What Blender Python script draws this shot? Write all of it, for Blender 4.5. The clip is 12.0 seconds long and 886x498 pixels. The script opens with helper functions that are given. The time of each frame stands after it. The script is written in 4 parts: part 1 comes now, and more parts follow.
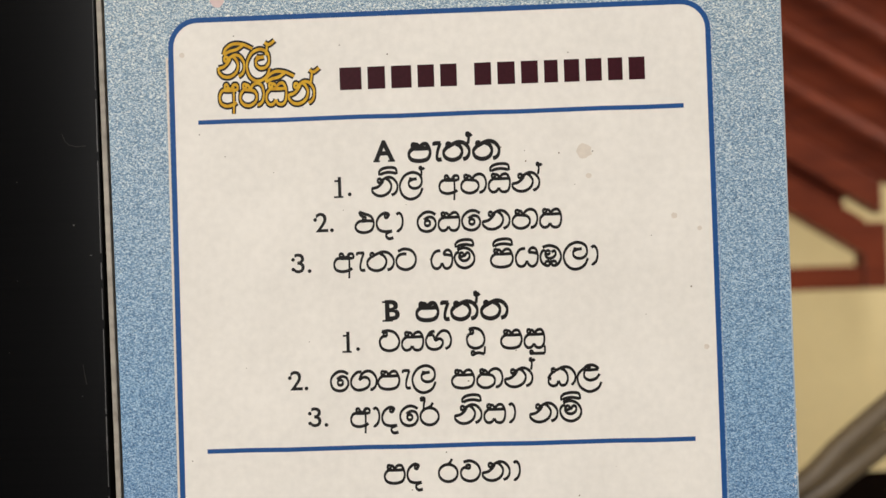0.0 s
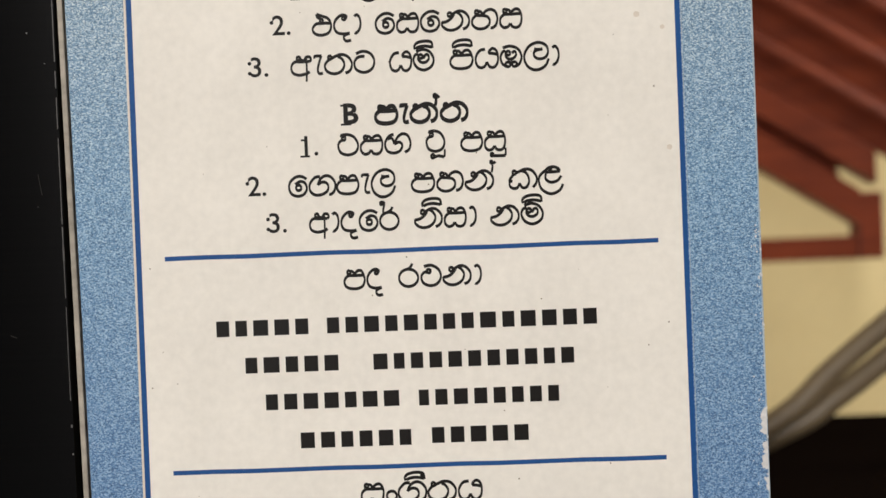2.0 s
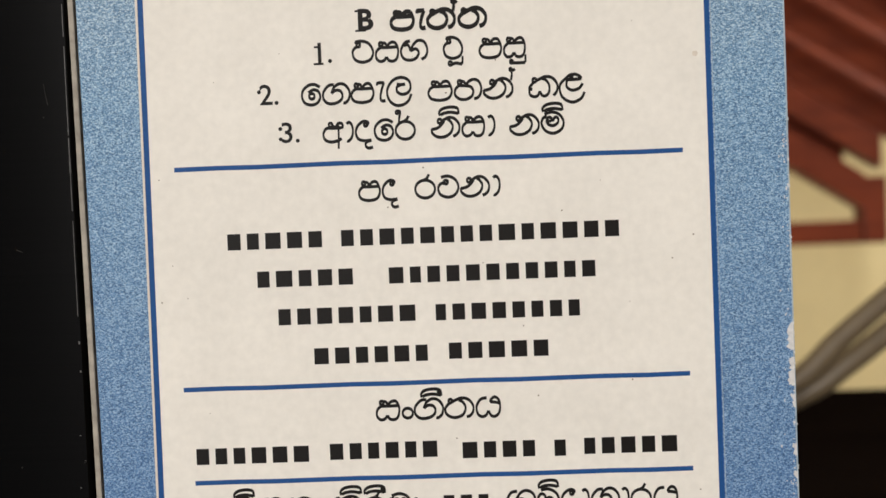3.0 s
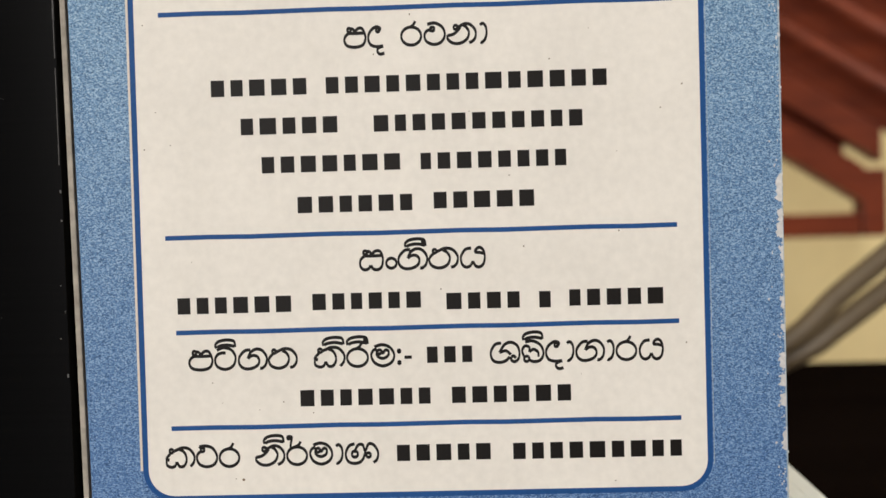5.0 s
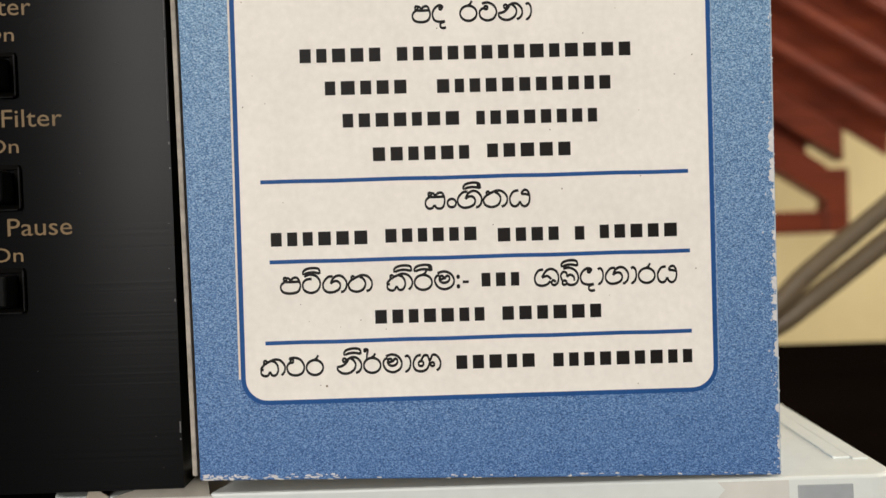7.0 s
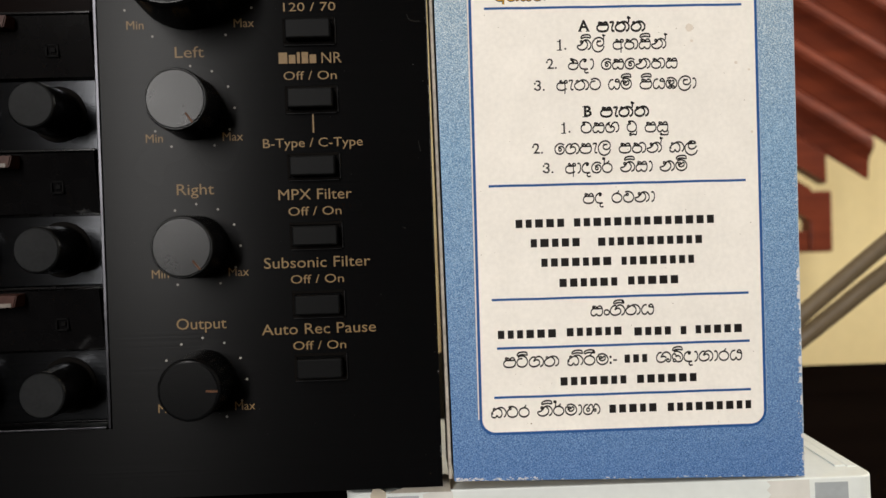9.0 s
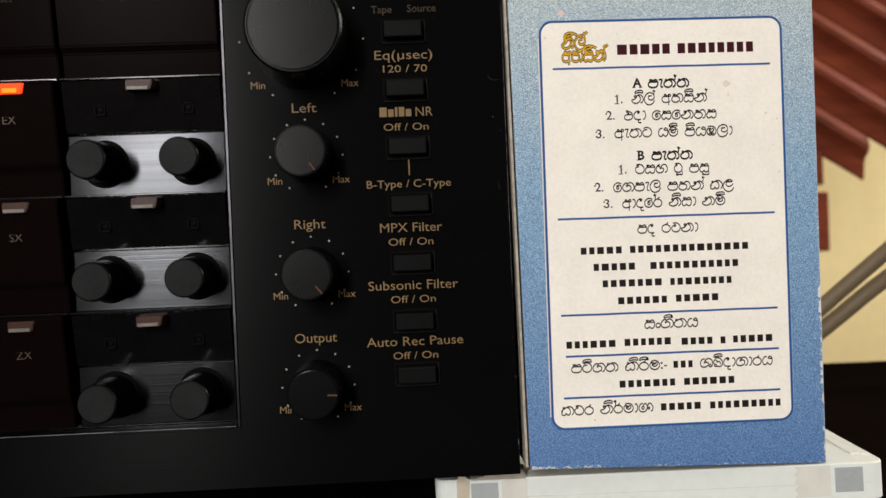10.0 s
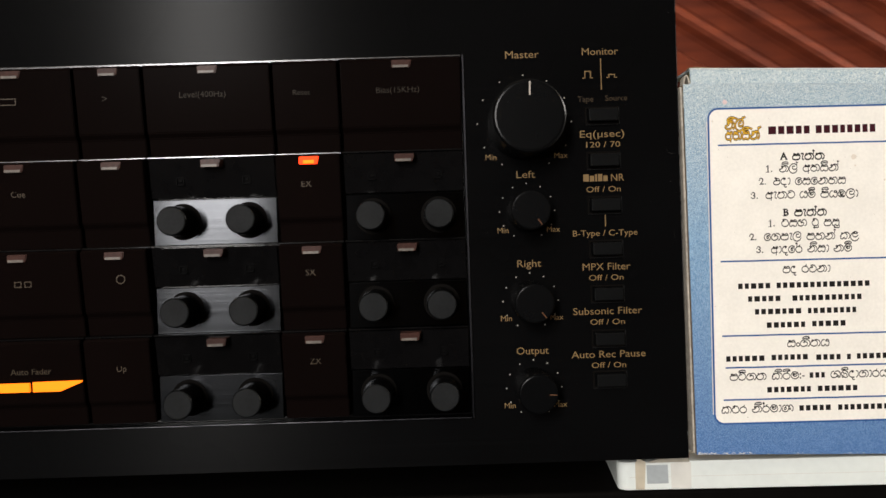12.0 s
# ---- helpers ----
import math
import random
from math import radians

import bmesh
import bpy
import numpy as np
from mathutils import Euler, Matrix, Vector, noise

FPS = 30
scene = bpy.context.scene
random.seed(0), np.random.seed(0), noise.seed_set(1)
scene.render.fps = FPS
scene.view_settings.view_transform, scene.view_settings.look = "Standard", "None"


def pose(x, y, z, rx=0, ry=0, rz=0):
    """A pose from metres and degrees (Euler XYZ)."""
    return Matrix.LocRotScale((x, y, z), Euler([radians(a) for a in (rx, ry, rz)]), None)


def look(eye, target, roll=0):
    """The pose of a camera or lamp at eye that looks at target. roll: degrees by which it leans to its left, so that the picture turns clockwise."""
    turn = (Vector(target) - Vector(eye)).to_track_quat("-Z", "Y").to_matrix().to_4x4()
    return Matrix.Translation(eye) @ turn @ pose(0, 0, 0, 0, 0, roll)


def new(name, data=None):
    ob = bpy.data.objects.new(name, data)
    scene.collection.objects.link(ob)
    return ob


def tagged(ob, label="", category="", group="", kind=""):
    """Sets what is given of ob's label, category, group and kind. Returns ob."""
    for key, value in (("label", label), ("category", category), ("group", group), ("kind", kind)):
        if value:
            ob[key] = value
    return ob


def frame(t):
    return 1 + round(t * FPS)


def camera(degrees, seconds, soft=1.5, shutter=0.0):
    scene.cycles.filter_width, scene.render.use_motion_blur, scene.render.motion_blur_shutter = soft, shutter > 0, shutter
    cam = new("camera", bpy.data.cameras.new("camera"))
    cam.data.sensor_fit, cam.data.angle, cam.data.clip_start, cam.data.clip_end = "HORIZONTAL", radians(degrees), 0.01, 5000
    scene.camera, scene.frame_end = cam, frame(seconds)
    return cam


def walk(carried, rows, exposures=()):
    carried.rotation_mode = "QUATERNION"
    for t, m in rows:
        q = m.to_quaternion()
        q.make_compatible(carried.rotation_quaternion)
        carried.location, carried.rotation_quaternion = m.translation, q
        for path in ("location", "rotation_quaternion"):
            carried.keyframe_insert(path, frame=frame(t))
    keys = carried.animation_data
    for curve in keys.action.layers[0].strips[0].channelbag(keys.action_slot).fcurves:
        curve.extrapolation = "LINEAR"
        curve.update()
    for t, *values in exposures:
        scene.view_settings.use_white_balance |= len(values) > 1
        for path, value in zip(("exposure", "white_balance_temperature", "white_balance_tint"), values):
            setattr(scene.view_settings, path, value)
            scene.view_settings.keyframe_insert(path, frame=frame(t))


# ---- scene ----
cam = camera(58.0, 12.0)
SCALE = 0.94  # metres to one unit of the plan
PATH = [
    (0, (0.03553, -0.08441, 0.07855), (-0.00946, 1.91491, 0.10491), -1.82),
    (0.5, (0.03634, -0.08440, 0.07749), (-0.01831, 1.91473, 0.09994), -1.82),
    (1, (0.03659, -0.08477, 0.07486), (-0.01574, 1.91444, 0.09536), -1.79),
    (1.5, (0.03856, -0.08512, 0.06715), (-0.00801, 1.91430, 0.07938), -1.99),
    (2, (0.03884, -0.08304, 0.05924), (-0.00248, 1.91652, 0.05198), -2.22),
    (2.5, (0.03743, -0.08202, 0.05454), (-0.00647, 1.91737, 0.03177), -2.25),
    (3, (0.03688, -0.08078, 0.05128), (-0.00939, 1.91842, 0.01880), -2.16),
    (5, (0.03786, -0.08014, 0.03609), (-0.00778, 1.91905, 0.00224), -1.57),
    (5.5, (0.03518, -0.08162, 0.03378), (-0.00664, 1.91750, -0.00847), -1.56),
    (6, (0.03400, -0.08366, 0.02932), (0.00873, 1.91574, -0.01289), -1.59),
    (6.5, (0.03176, -0.08934, 0.02917), (0.03470, 1.91026, -0.01049), -1.56),
    (7, (0.02811, -0.09601, 0.02940), (0.05918, 1.90353, -0.00038), -1.62),
    (7.5, (0.01967, -0.11050, 0.03429), (0.05805, 1.88908, 0.02051), -1.67),
    (9.5, (-0.01626, -0.17137, 0.05132), (0.06366, 1.82698, 0.03695), -1.72),
    (10, (-0.02649, -0.18484, 0.05476), (0.05485, 1.81342, 0.03690), -2.01),
    (10.5, (-0.03610, -0.19748, 0.05853), (0.02990, 1.80116, 0.02605), -2.11),
    (11, (-0.04622, -0.20881, 0.06169), (0.00794, 1.79021, 0.03047), -1.85),
    (11.5, (-0.06090, -0.22468, 0.06259), (-0.03470, 1.77508, 0.04586), -1.64),
    (12, (-0.07669, -0.23982, 0.06729), (-0.06548, 1.76005, 0.04792), -1.47),
]
walk(cam, [(t, look(SCALE * Vector(eye), SCALE * Vector(target), roll)) for t, eye, target, roll in PATH],
     exposures=((0.0, 0.0), (7.0, 0.05), (9.5, 0.15), (11.0, 0.21), (11.5, 0.42), (12.0, 0.32)))


# ---- light ----
world = bpy.data.worlds.new("sky")
scene.world = world
world.use_nodes = True
wn = world.node_tree.nodes
sky = wn.new("ShaderNodeTexSky")
sky.sky_type = "NISHITA"
sky.sun_disc = False
sky.sun_elevation = radians(50)
sky.sun_rotation = radians(120)
wn["Background"].inputs[1].default_value = 0.10
world.node_tree.links.new(sky.outputs[0], wn["Background"].inputs[0])


def window_light(name, eye, target, w, h, power, color):
    data = bpy.data.lights.new(name, "AREA")
    data.shape, data.size, data.size_y = "RECTANGLE", w, h
    data.energy, data.color = power, color
    ob = new(name, data)
    ob.matrix_basis = look(SCALE * Vector(eye), SCALE * Vector(target))
    return ob


window_light("window_daylight", (-0.785, -2.24, 0.74), (-0.785, 0, 0.74), 0.25, 1.3, 50, (1.0, 0.965, 0.93))
window_light("side_window_daylight", (2.24, 0.35, 0.90), (0, 0.35, 0.90), 0.9, 1.0, 44, (1.0, 0.945, 0.86))


# ---- materials ----
def material(name, color, rough=0.5, metal=0.0, vary=0.15, grain=400.0, stretch=(1, 1, 1), bump=0.0, coarse=20.0,
             color2=None, aniso=0.0, spec=0.5, rough_vary=0.1, detail=4):
    """A principled surface with colour and roughness varied at two scales, in metres of the world."""
    m = bpy.data.materials.new(name)
    m.use_nodes = True
    n, l = m.node_tree.nodes, m.node_tree.links
    b = n["Principled BSDF"]
    b.inputs["Metallic"].default_value = metal
    b.inputs["Anisotropic"].default_value = aniso
    b.inputs["Specular IOR Level"].default_value = spec
    tc = n.new("ShaderNodeTexCoord")
    mp = n.new("ShaderNodeMapping")
    mp.inputs["Scale"].default_value = stretch
    l.new(tc.outputs["Object"], mp.inputs["Vector"])
    fine = n.new("ShaderNodeTexNoise")
    fine.inputs["Scale"].default_value = grain
    fine.inputs["Detail"].default_value = detail
    big = n.new("ShaderNodeTexNoise")
    big.inputs["Scale"].default_value = coarse
    big.inputs["Detail"].default_value = 3
    l.new(mp.outputs[0], fine.inputs["Vector"])
    l.new(tc.outputs["Object"], big.inputs["Vector"])
    both = n.new("ShaderNodeMath")
    both.operation = "ADD"
    l.new(fine.outputs[0], both.inputs[0])
    l.new(big.outputs[0], both.inputs[1])
    ramp = n.new("ShaderNodeMapRange")
    ramp.inputs["From Min"].default_value, ramp.inputs["From Max"].default_value = 0.7, 1.3
    l.new(both.outputs[0], ramp.inputs["Value"])
    mix = n.new("ShaderNodeMix")
    mix.data_type = "RGBA"
    c2 = color2 or tuple(c * (1 - vary) for c in color)
    mix.inputs["A"].default_value = (*color, 1)
    mix.inputs["B"].default_value = (*c2, 1)
    l.new(ramp.outputs[0], mix.inputs["Factor"])
    l.new(mix.outputs["Result"], b.inputs["Base Color"])
    rr = n.new("ShaderNodeMapRange")
    rr.inputs["To Min"].default_value, rr.inputs["To Max"].default_value = rough * (1 - rough_vary), min(1, rough * (1 + rough_vary))
    l.new(big.outputs[0], rr.inputs["Value"])
    l.new(rr.outputs[0], b.inputs["Roughness"])
    if aniso:
        up = n.new("ShaderNodeCombineXYZ")
        up.inputs["Z"].default_value = 1
        l.new(up.outputs[0], b.inputs["Tangent"])
    if bump:
        bp = n.new("ShaderNodeBump")
        bp.inputs["Strength"].default_value = bump
        bp.inputs["Distance"].default_value = 0.0001
        l.new(fine.outputs[0], bp.inputs["Height"])
        l.new(bp.outputs[0], b.inputs["Normal"])
    return m


def card_material():
    """Blue card: pale at the top and deep at the foot, printed with a fine denim-like speckle."""
    m = material("blue_card", (0.3, 0.5, 0.7), 0.6, grain=1500, bump=0.25, spec=0.2)
    n, l = m.node_tree.nodes, m.node_tree.links
    b = n["Principled BSDF"]
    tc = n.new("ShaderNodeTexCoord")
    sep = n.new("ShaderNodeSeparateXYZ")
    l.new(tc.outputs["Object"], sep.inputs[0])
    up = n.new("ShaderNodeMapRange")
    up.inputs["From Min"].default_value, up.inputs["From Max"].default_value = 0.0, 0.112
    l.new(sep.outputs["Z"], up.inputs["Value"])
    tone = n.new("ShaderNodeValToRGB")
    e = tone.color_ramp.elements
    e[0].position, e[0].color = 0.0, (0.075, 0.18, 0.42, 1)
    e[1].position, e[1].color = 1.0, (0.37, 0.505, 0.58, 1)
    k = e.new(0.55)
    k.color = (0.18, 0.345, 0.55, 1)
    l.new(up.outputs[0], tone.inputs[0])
    mp = n.new("ShaderNodeMapping")
    mp.inputs["Rotation"].default_value = (0, radians(-55), 0)
    mp.inputs["Scale"].default_value = (1, 1, 1.7)
    l.new(tc.outputs["Object"], mp.inputs["Vector"])
    sp = n.new("ShaderNodeTexNoise")
    sp.inputs["Scale"].default_value = 3300
    sp.inputs["Detail"].default_value = 4
    sp.inputs["Roughness"].default_value = 0.8
    l.new(mp.outputs[0], sp.inputs["Vector"])
    con = n.new("ShaderNodeValToRGB")
    q = con.color_ramp.elements
    q[0].position, q[0].color = 0.33, (0.36, 0.39, 0.44, 1)
    q[1].position, q[1].color = 0.68, (2.75, 1.92, 1.40, 1)
    mid = q.new(0.5)
    mid.color = (0.92, 0.92, 0.94, 1)
    cell = n.new("ShaderNodeTexVoronoi")
    cell.inputs["Scale"].default_value = 7600
    l.new(mp.outputs[0], cell.inputs["Vector"])
    one = n.new("ShaderNodeSeparateColor")
    l.new(cell.outputs["Color"], one.inputs[0])
    blend = n.new("ShaderNodeMix")
    blend.inputs["Factor"].default_value = 0.33
    l.new(sp.outputs[0], blend.inputs["A"])
    l.new(one.outputs[0], blend.inputs["B"])
    l.new(blend.outputs["Result"], con.inputs[0])
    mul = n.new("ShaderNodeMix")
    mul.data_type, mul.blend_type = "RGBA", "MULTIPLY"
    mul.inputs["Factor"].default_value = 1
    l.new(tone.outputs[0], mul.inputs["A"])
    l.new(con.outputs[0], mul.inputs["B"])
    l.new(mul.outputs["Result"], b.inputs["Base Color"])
    return m


def glow_material(name, color, strength):
    m = bpy.data.materials.new(name)
    m.use_nodes = True
    b = m.node_tree.nodes["Principled BSDF"]
    b.inputs["Base Color"].default_value = (*color, 1)
    b.inputs["Roughness"].default_value = 0.5
    b.inputs["Specular IOR Level"].default_value = 0.1
    b.inputs["Emission Color"].default_value = (*color, 1)
    b.inputs["Emission Strength"].default_value = strength
    return m


CARD = card_material()
PAPER = material("label_paper", (0.895, 0.855, 0.785), 0.7, vary=0.10, grain=1100, coarse=120, bump=0.12, spec=0.12)
INK = material("black_ink", (0.010, 0.008, 0.007), 0.6, vary=0.3, grain=3000, spec=0.2)
MAROON = material("maroon_ink", (0.050, 0.007, 0.013), 0.6, vary=0.4, grain=2500, spec=0.12)
BLUE_INK = material("blue_ink", (0.022, 0.095, 0.30), 0.6, vary=0.25, grain=2500, spec=0.12)
GOLD_INK = material("gold_ink", (0.74, 0.46, 0.035), 0.6, color2=(0.48, 0.22, 0.008), grain=1400, spec=0.12)
PINK = material("pale_spot", (0.72, 0.55, 0.53), 0.6, grain=1500)
STAIN = material("faint_stain", (0.76, 0.68, 0.58), 0.6, grain=1500)
BOARD = material("raw_card", (0.27, 0.20, 0.135), 0.9, vary=0.4, grain=1200, bump=0.3, spec=0.1)
TORN = material("torn_card", (0.50, 0.45, 0.38), 0.9, vary=0.45, grain=900, coarse=250, bump=0.3, spec=0.1)
WORN = material("worn_card", (0.74, 0.73, 0.72), 0.9, vary=0.3, grain=2500, bump=0.4, spec=0.1)
EDGE = material("pale_card_edge", (0.47, 0.56, 0.62), 0.6, vary=0.35, grain=1500, coarse=300, spec=0.2)
DIAL = material("dial_face", (0.0026, 0.0028, 0.0031), 0.25, vary=0.4, grain=1800, coarse=150, bump=0.1, spec=0.10)
BRUSHED = material("black_brushed_metal", (0.0032, 0.0032, 0.0034), 0.27, vary=0.4, grain=1000, stretch=(0.004, 1, 2.5), bump=0.12, spec=0.034, aniso=0.8, detail=2)
PLATE = material("grey_brushed_metal", (0.0160, 0.0167, 0.0181), 0.162, metal=1.0, vary=0.5, grain=1000, stretch=(0.004, 1, 2.5), bump=0.14, aniso=0.75, detail=2)
KEY = material("brown_black_plastic", (0.0046, 0.0028, 0.0025), 0.24, vary=0.3, grain=1500, spec=0.006)
GLOSS = material("gloss_black", (0.004, 0.0038, 0.004), 0.12, vary=0.3, grain=300, spec=0.12)
KNOB = material("matt_black_knob", (0.0140, 0.0148, 0.0156), 0.5, vary=0.4, grain=1800, coarse=150, bump=0.1, spec=0.05)
KNOB_SIDE = material("knob_side", (0.0028, 0.0028, 0.003), 0.25, vary=0.3, grain=1200, spec=0.10)
GOLD = material("gold_print", (0.225, 0.142, 0.060), 0.5, vary=0.3, grain=2500, spec=0.2)
DIM = material("dull_gold_print", (0.046, 0.029, 0.013), 0.5, vary=0.4, grain=2500, spec=0.2)
RUBBED = material("rubbed_gold_print", (0.022, 0.0145, 0.0075), 0.5, vary=0.6, grain=1500, spec=0.1)
BUTTON = material("black_button", (0.0056, 0.0058, 0.0060), 0.4, vary=0.4, grain=1500, spec=0.04)
# lighter grey that stands in for the highlight on bezel edges
BEZEL_GLINT = material("bezel_highlight", (0.014, 0.014, 0.0145), 0.5, vary=0.6, grain=700, spec=0.08)
FAINT = material("faint_print", (0.0032, 0.0030, 0.0030), 0.5, vary=0.6, grain=900, spec=0.02)
POINTER = material("pale_pointer", (0.40, 0.36, 0.32), 0.5, vary=0.2, grain=2000)
TAB = material("dusty_pink_plastic", (0.060, 0.027, 0.021), 0.3, vary=0.5, grain=900, spec=0.06)
# pale colour standing in for the shine low on the indicator tabs
LIP_SHINE = material("pale_tab_highlight", (0.17, 0.145, 0.125), 0.35, vary=0.5, grain=700, spec=0.2)
DULL_POINTER = material("rust_pointer", (0.10, 0.045, 0.022), 0.5, vary=0.4, grain=2000, spec=0.1)
DOT = material("white_print", (0.30, 0.28, 0.25), 0.5, vary=0.3, grain=2500, spec=0.2)
# one polished edge in two tones: brighter where it catches light, darker elsewhere
LIT_EDGE = material("polished_edge_lit", (0.13, 0.13, 0.135), 0.22, metal=1.0, vary=0.6, grain=200, coarse=45)
UNLIT_EDGE = material("polished_edge_unlit", (0.045, 0.045, 0.05), 0.3, metal=1.0, vary=0.6, grain=200, coarse=45)
DUST = material("grey_dust", (0.045, 0.043, 0.040), 0.9, vary=0.6, grain=900, spec=0.05)
CHIP = material("bare_chip", (0.15, 0.145, 0.14), 0.6, vary=0.4, grain=900)
RED_GLOW = glow_material("red_lamp", (1.0, 0.045, 0.004), 1.1)
AMBER_GLOW = glow_material("amber_lamp", (1.0, 0.195, 0.005), 1.05)
WHITE = material("white_plastic", (0.75, 0.785, 0.75), 0.42, vary=0.07, grain=500, coarse=90, bump=0.05)
GREY = material("grey_tab", (0.40, 0.43, 0.44), 0.5, vary=0.15, grain=600)
TAPE = material("yellowed_tape", (0.60, 0.53, 0.41), 0.35, vary=0.2, grain=300, coarse=200, bump=0.2)
CLEAR_TAPE = material("clear_tape", (0.73, 0.715, 0.66), 0.25, vary=0.12, grain=250, coarse=200, bump=0.15)
FLAP = material("dull_grey_tape", (0.40, 0.365, 0.30), 0.4, vary=0.3, grain=300, coarse=200, bump=0.2)
LACQUER = material("black_lacquer", (0.004, 0.0034, 0.003), 0.7, vary=0.3, grain=300, spec=0.03)
TABLE = material("dark_table", (0.006, 0.004, 0.0032), 0.9, vary=0.4, grain=60, stretch=(0.1, 1, 1), coarse=8, spec=0.0)
WALL = material("cream_wall", (0.66, 0.56, 0.305), 0.85, vary=0.07, grain=60, coarse=3, bump=0.2)
# assumed dark brown for walls out of view, so black surfaces reflect less
DARK_WALL = material("dark_unseen_wall", (0.10, 0.065, 0.045), 0.8, vary=0.3, grain=40, coarse=4)
CEIL = material("white_ceiling", (0.78, 0.76, 0.70), 0.9, vary=0.05, grain=60, coarse=3)
FLOOR = material("floor_tile", (0.30, 0.20, 0.13), 0.4, vary=0.3, grain=30, coarse=3)
WOOD = material("red_brown_wood", (0.185, 0.041, 0.019), 0.36, color2=(0.085, 0.019, 0.011), grain=40, stretch=(0.15, 1, 2.0), coarse=9, spec=0.11)
CABLE = material("grey_brown_cable", (0.145, 0.105, 0.060), 0.5, vary=0.2, grain=300)
FRAME = material("window_paint", (0.7, 0.68, 0.62), 0.5, vary=0.1, grain=80)

MM = 0.001 * SCALE


# ---- shape helpers (millimetres in, metres out) ----
def thing(name, base, label, category, group="", kind=""):
    ob = new(name)
    ob.empty_display_size = 0.01
    ob.matrix_basis = Matrix.Translation(Vector(base) * MM)
    return tagged(ob, label, category, group, kind)


def part(name, bm, mat, parent, label="", smooth=False, kind=""):
    """One mesh object under a thing or a part; the mesh is in world places."""
    me = bpy.data.meshes.new(name)
    bm.to_mesh(me)
    bm.free()
    me.materials.append(mat)
    if smooth:
        me.shade_smooth()
        for p in me.polygons:
            p.use_smooth = True
    ob = new(name, me)
    if parent:
        ob.parent = parent
        top, inv = parent, Matrix()
        m = Matrix()
        chain = []
        while top:
            chain.append(top)
            top = top.parent
        for o in reversed(chain):
            m = m @ o.matrix_parent_inverse @ o.matrix_basis
        ob.matrix_parent_inverse = m.inverted()
    return tagged(ob, label=label, kind=kind)


def add_box(bm, x0, x1, y0, y1, z0, z1, bevel=0.0, seg=2):
    made = bmesh.ops.create_cube(bm, size=1)["verts"]
    for v in made:
        v.co = ((x0 + (v.co.x + 0.5) * (x1 - x0)) * MM, (y0 + (v.co.y + 0.5) * (y1 - y0)) * MM, (z0 + (v.co.z + 0.5) * (z1 - z0)) * MM)
    if bevel:
        edges = list({e for v in made for e in v.link_edges})
        bmesh.ops.bevel(bm, geom=edges, offset=bevel * MM, segments=seg, affect="EDGES", profile=0.5)
    return bm


def box(x0, x1, y0, y1, z0, z1, bevel=0.0, seg=2):
    return add_box(bmesh.new(), x0, x1, y0, y1, z0, z1, bevel, seg)


def extruded(outline, y0, y1, bevel=0.0):
    """An outline in x and z, drawn out from y0 to y1."""
    bm = bmesh.new()
    n = len(outline)
    a = [bm.verts.new((x * MM, y0 * MM, z * MM)) for x, z in outline]
    b = [bm.verts.new((x * MM, y1 * MM, z * MM)) for x, z in outline]
    bm.faces.new(a)
    bm.faces.new(b[::-1])
    for k in range(n):
        bm.faces.new((a[k], b[k], b[(k + 1) % n], a[(k + 1) % n]))
    bmesh.ops.recalc_face_normals(bm, faces=bm.faces)
    if bevel:
        bmesh.ops.bevel(bm, geom=[e for e in bm.edges if abs(e.verts[0].co.y - e.verts[1].co.y) < 1e-7], offset=bevel * MM, segments=2, affect="EDGES")
    return bm


def along_x(profile, x0, x1, slope=0.0, at=0.0):
    """A profile of (y, z) drawn along x; it drops by slope from the place at."""
    bm = bmesh.new()
    ends = []
    for x in (x0, x1):
        ends.append([bm.verts.new((x * MM, y * MM, (z - slope * (x - at)) * MM)) for y, z in profile])
    n = len(profile)
    bm.faces.new(ends[0])
    bm.faces.new(ends[1][::-1])
    for k in range(n):
        bm.faces.new((ends[0][k], ends[1][k], ends[1][(k + 1) % n], ends[0][(k + 1) % n]))
    bmesh.ops.recalc_face_normals(bm, faces=bm.faces)
    return bm


def rounded(x0, x1, z0, z1, r, seg=8):
    pts = []
    for cx, cz, a in ((x1 - r, z1 - r, 0), (x0 + r, z1 - r, 90), (x0 + r, z0 + r, 180), (x1 - r, z0 + r, 270)):
        for k in range(seg + 1):
            t = radians(a + 90 * k / seg)
            pts.append((cx + r * math.cos(t), cz + r * math.sin(t)))
    return pts


def turned(cx, cz, rings, seg=40):
    """A body of revolution about the y axis: rings of (y, radius), front first."""
    bm = bmesh.new()
    loops = []
    for y, r in rings:
        loops.append([bm.verts.new(((cx + r * math.cos(2 * math.pi * k / seg)) * MM, y * MM, (cz + r * math.sin(2 * math.pi * k / seg)) * MM)) for k in range(seg)])
    for a, b in zip(loops, loops[1:]):
        for k in range(seg):
            bm.faces.new((a[k], b[k], b[(k + 1) % seg], a[(k + 1) % seg]))
    bm.faces.new(loops[0])
    bm.faces.new(loops[-1][::-1])
    bmesh.ops.recalc_face_normals(bm, faces=bm.faces)
    return bm


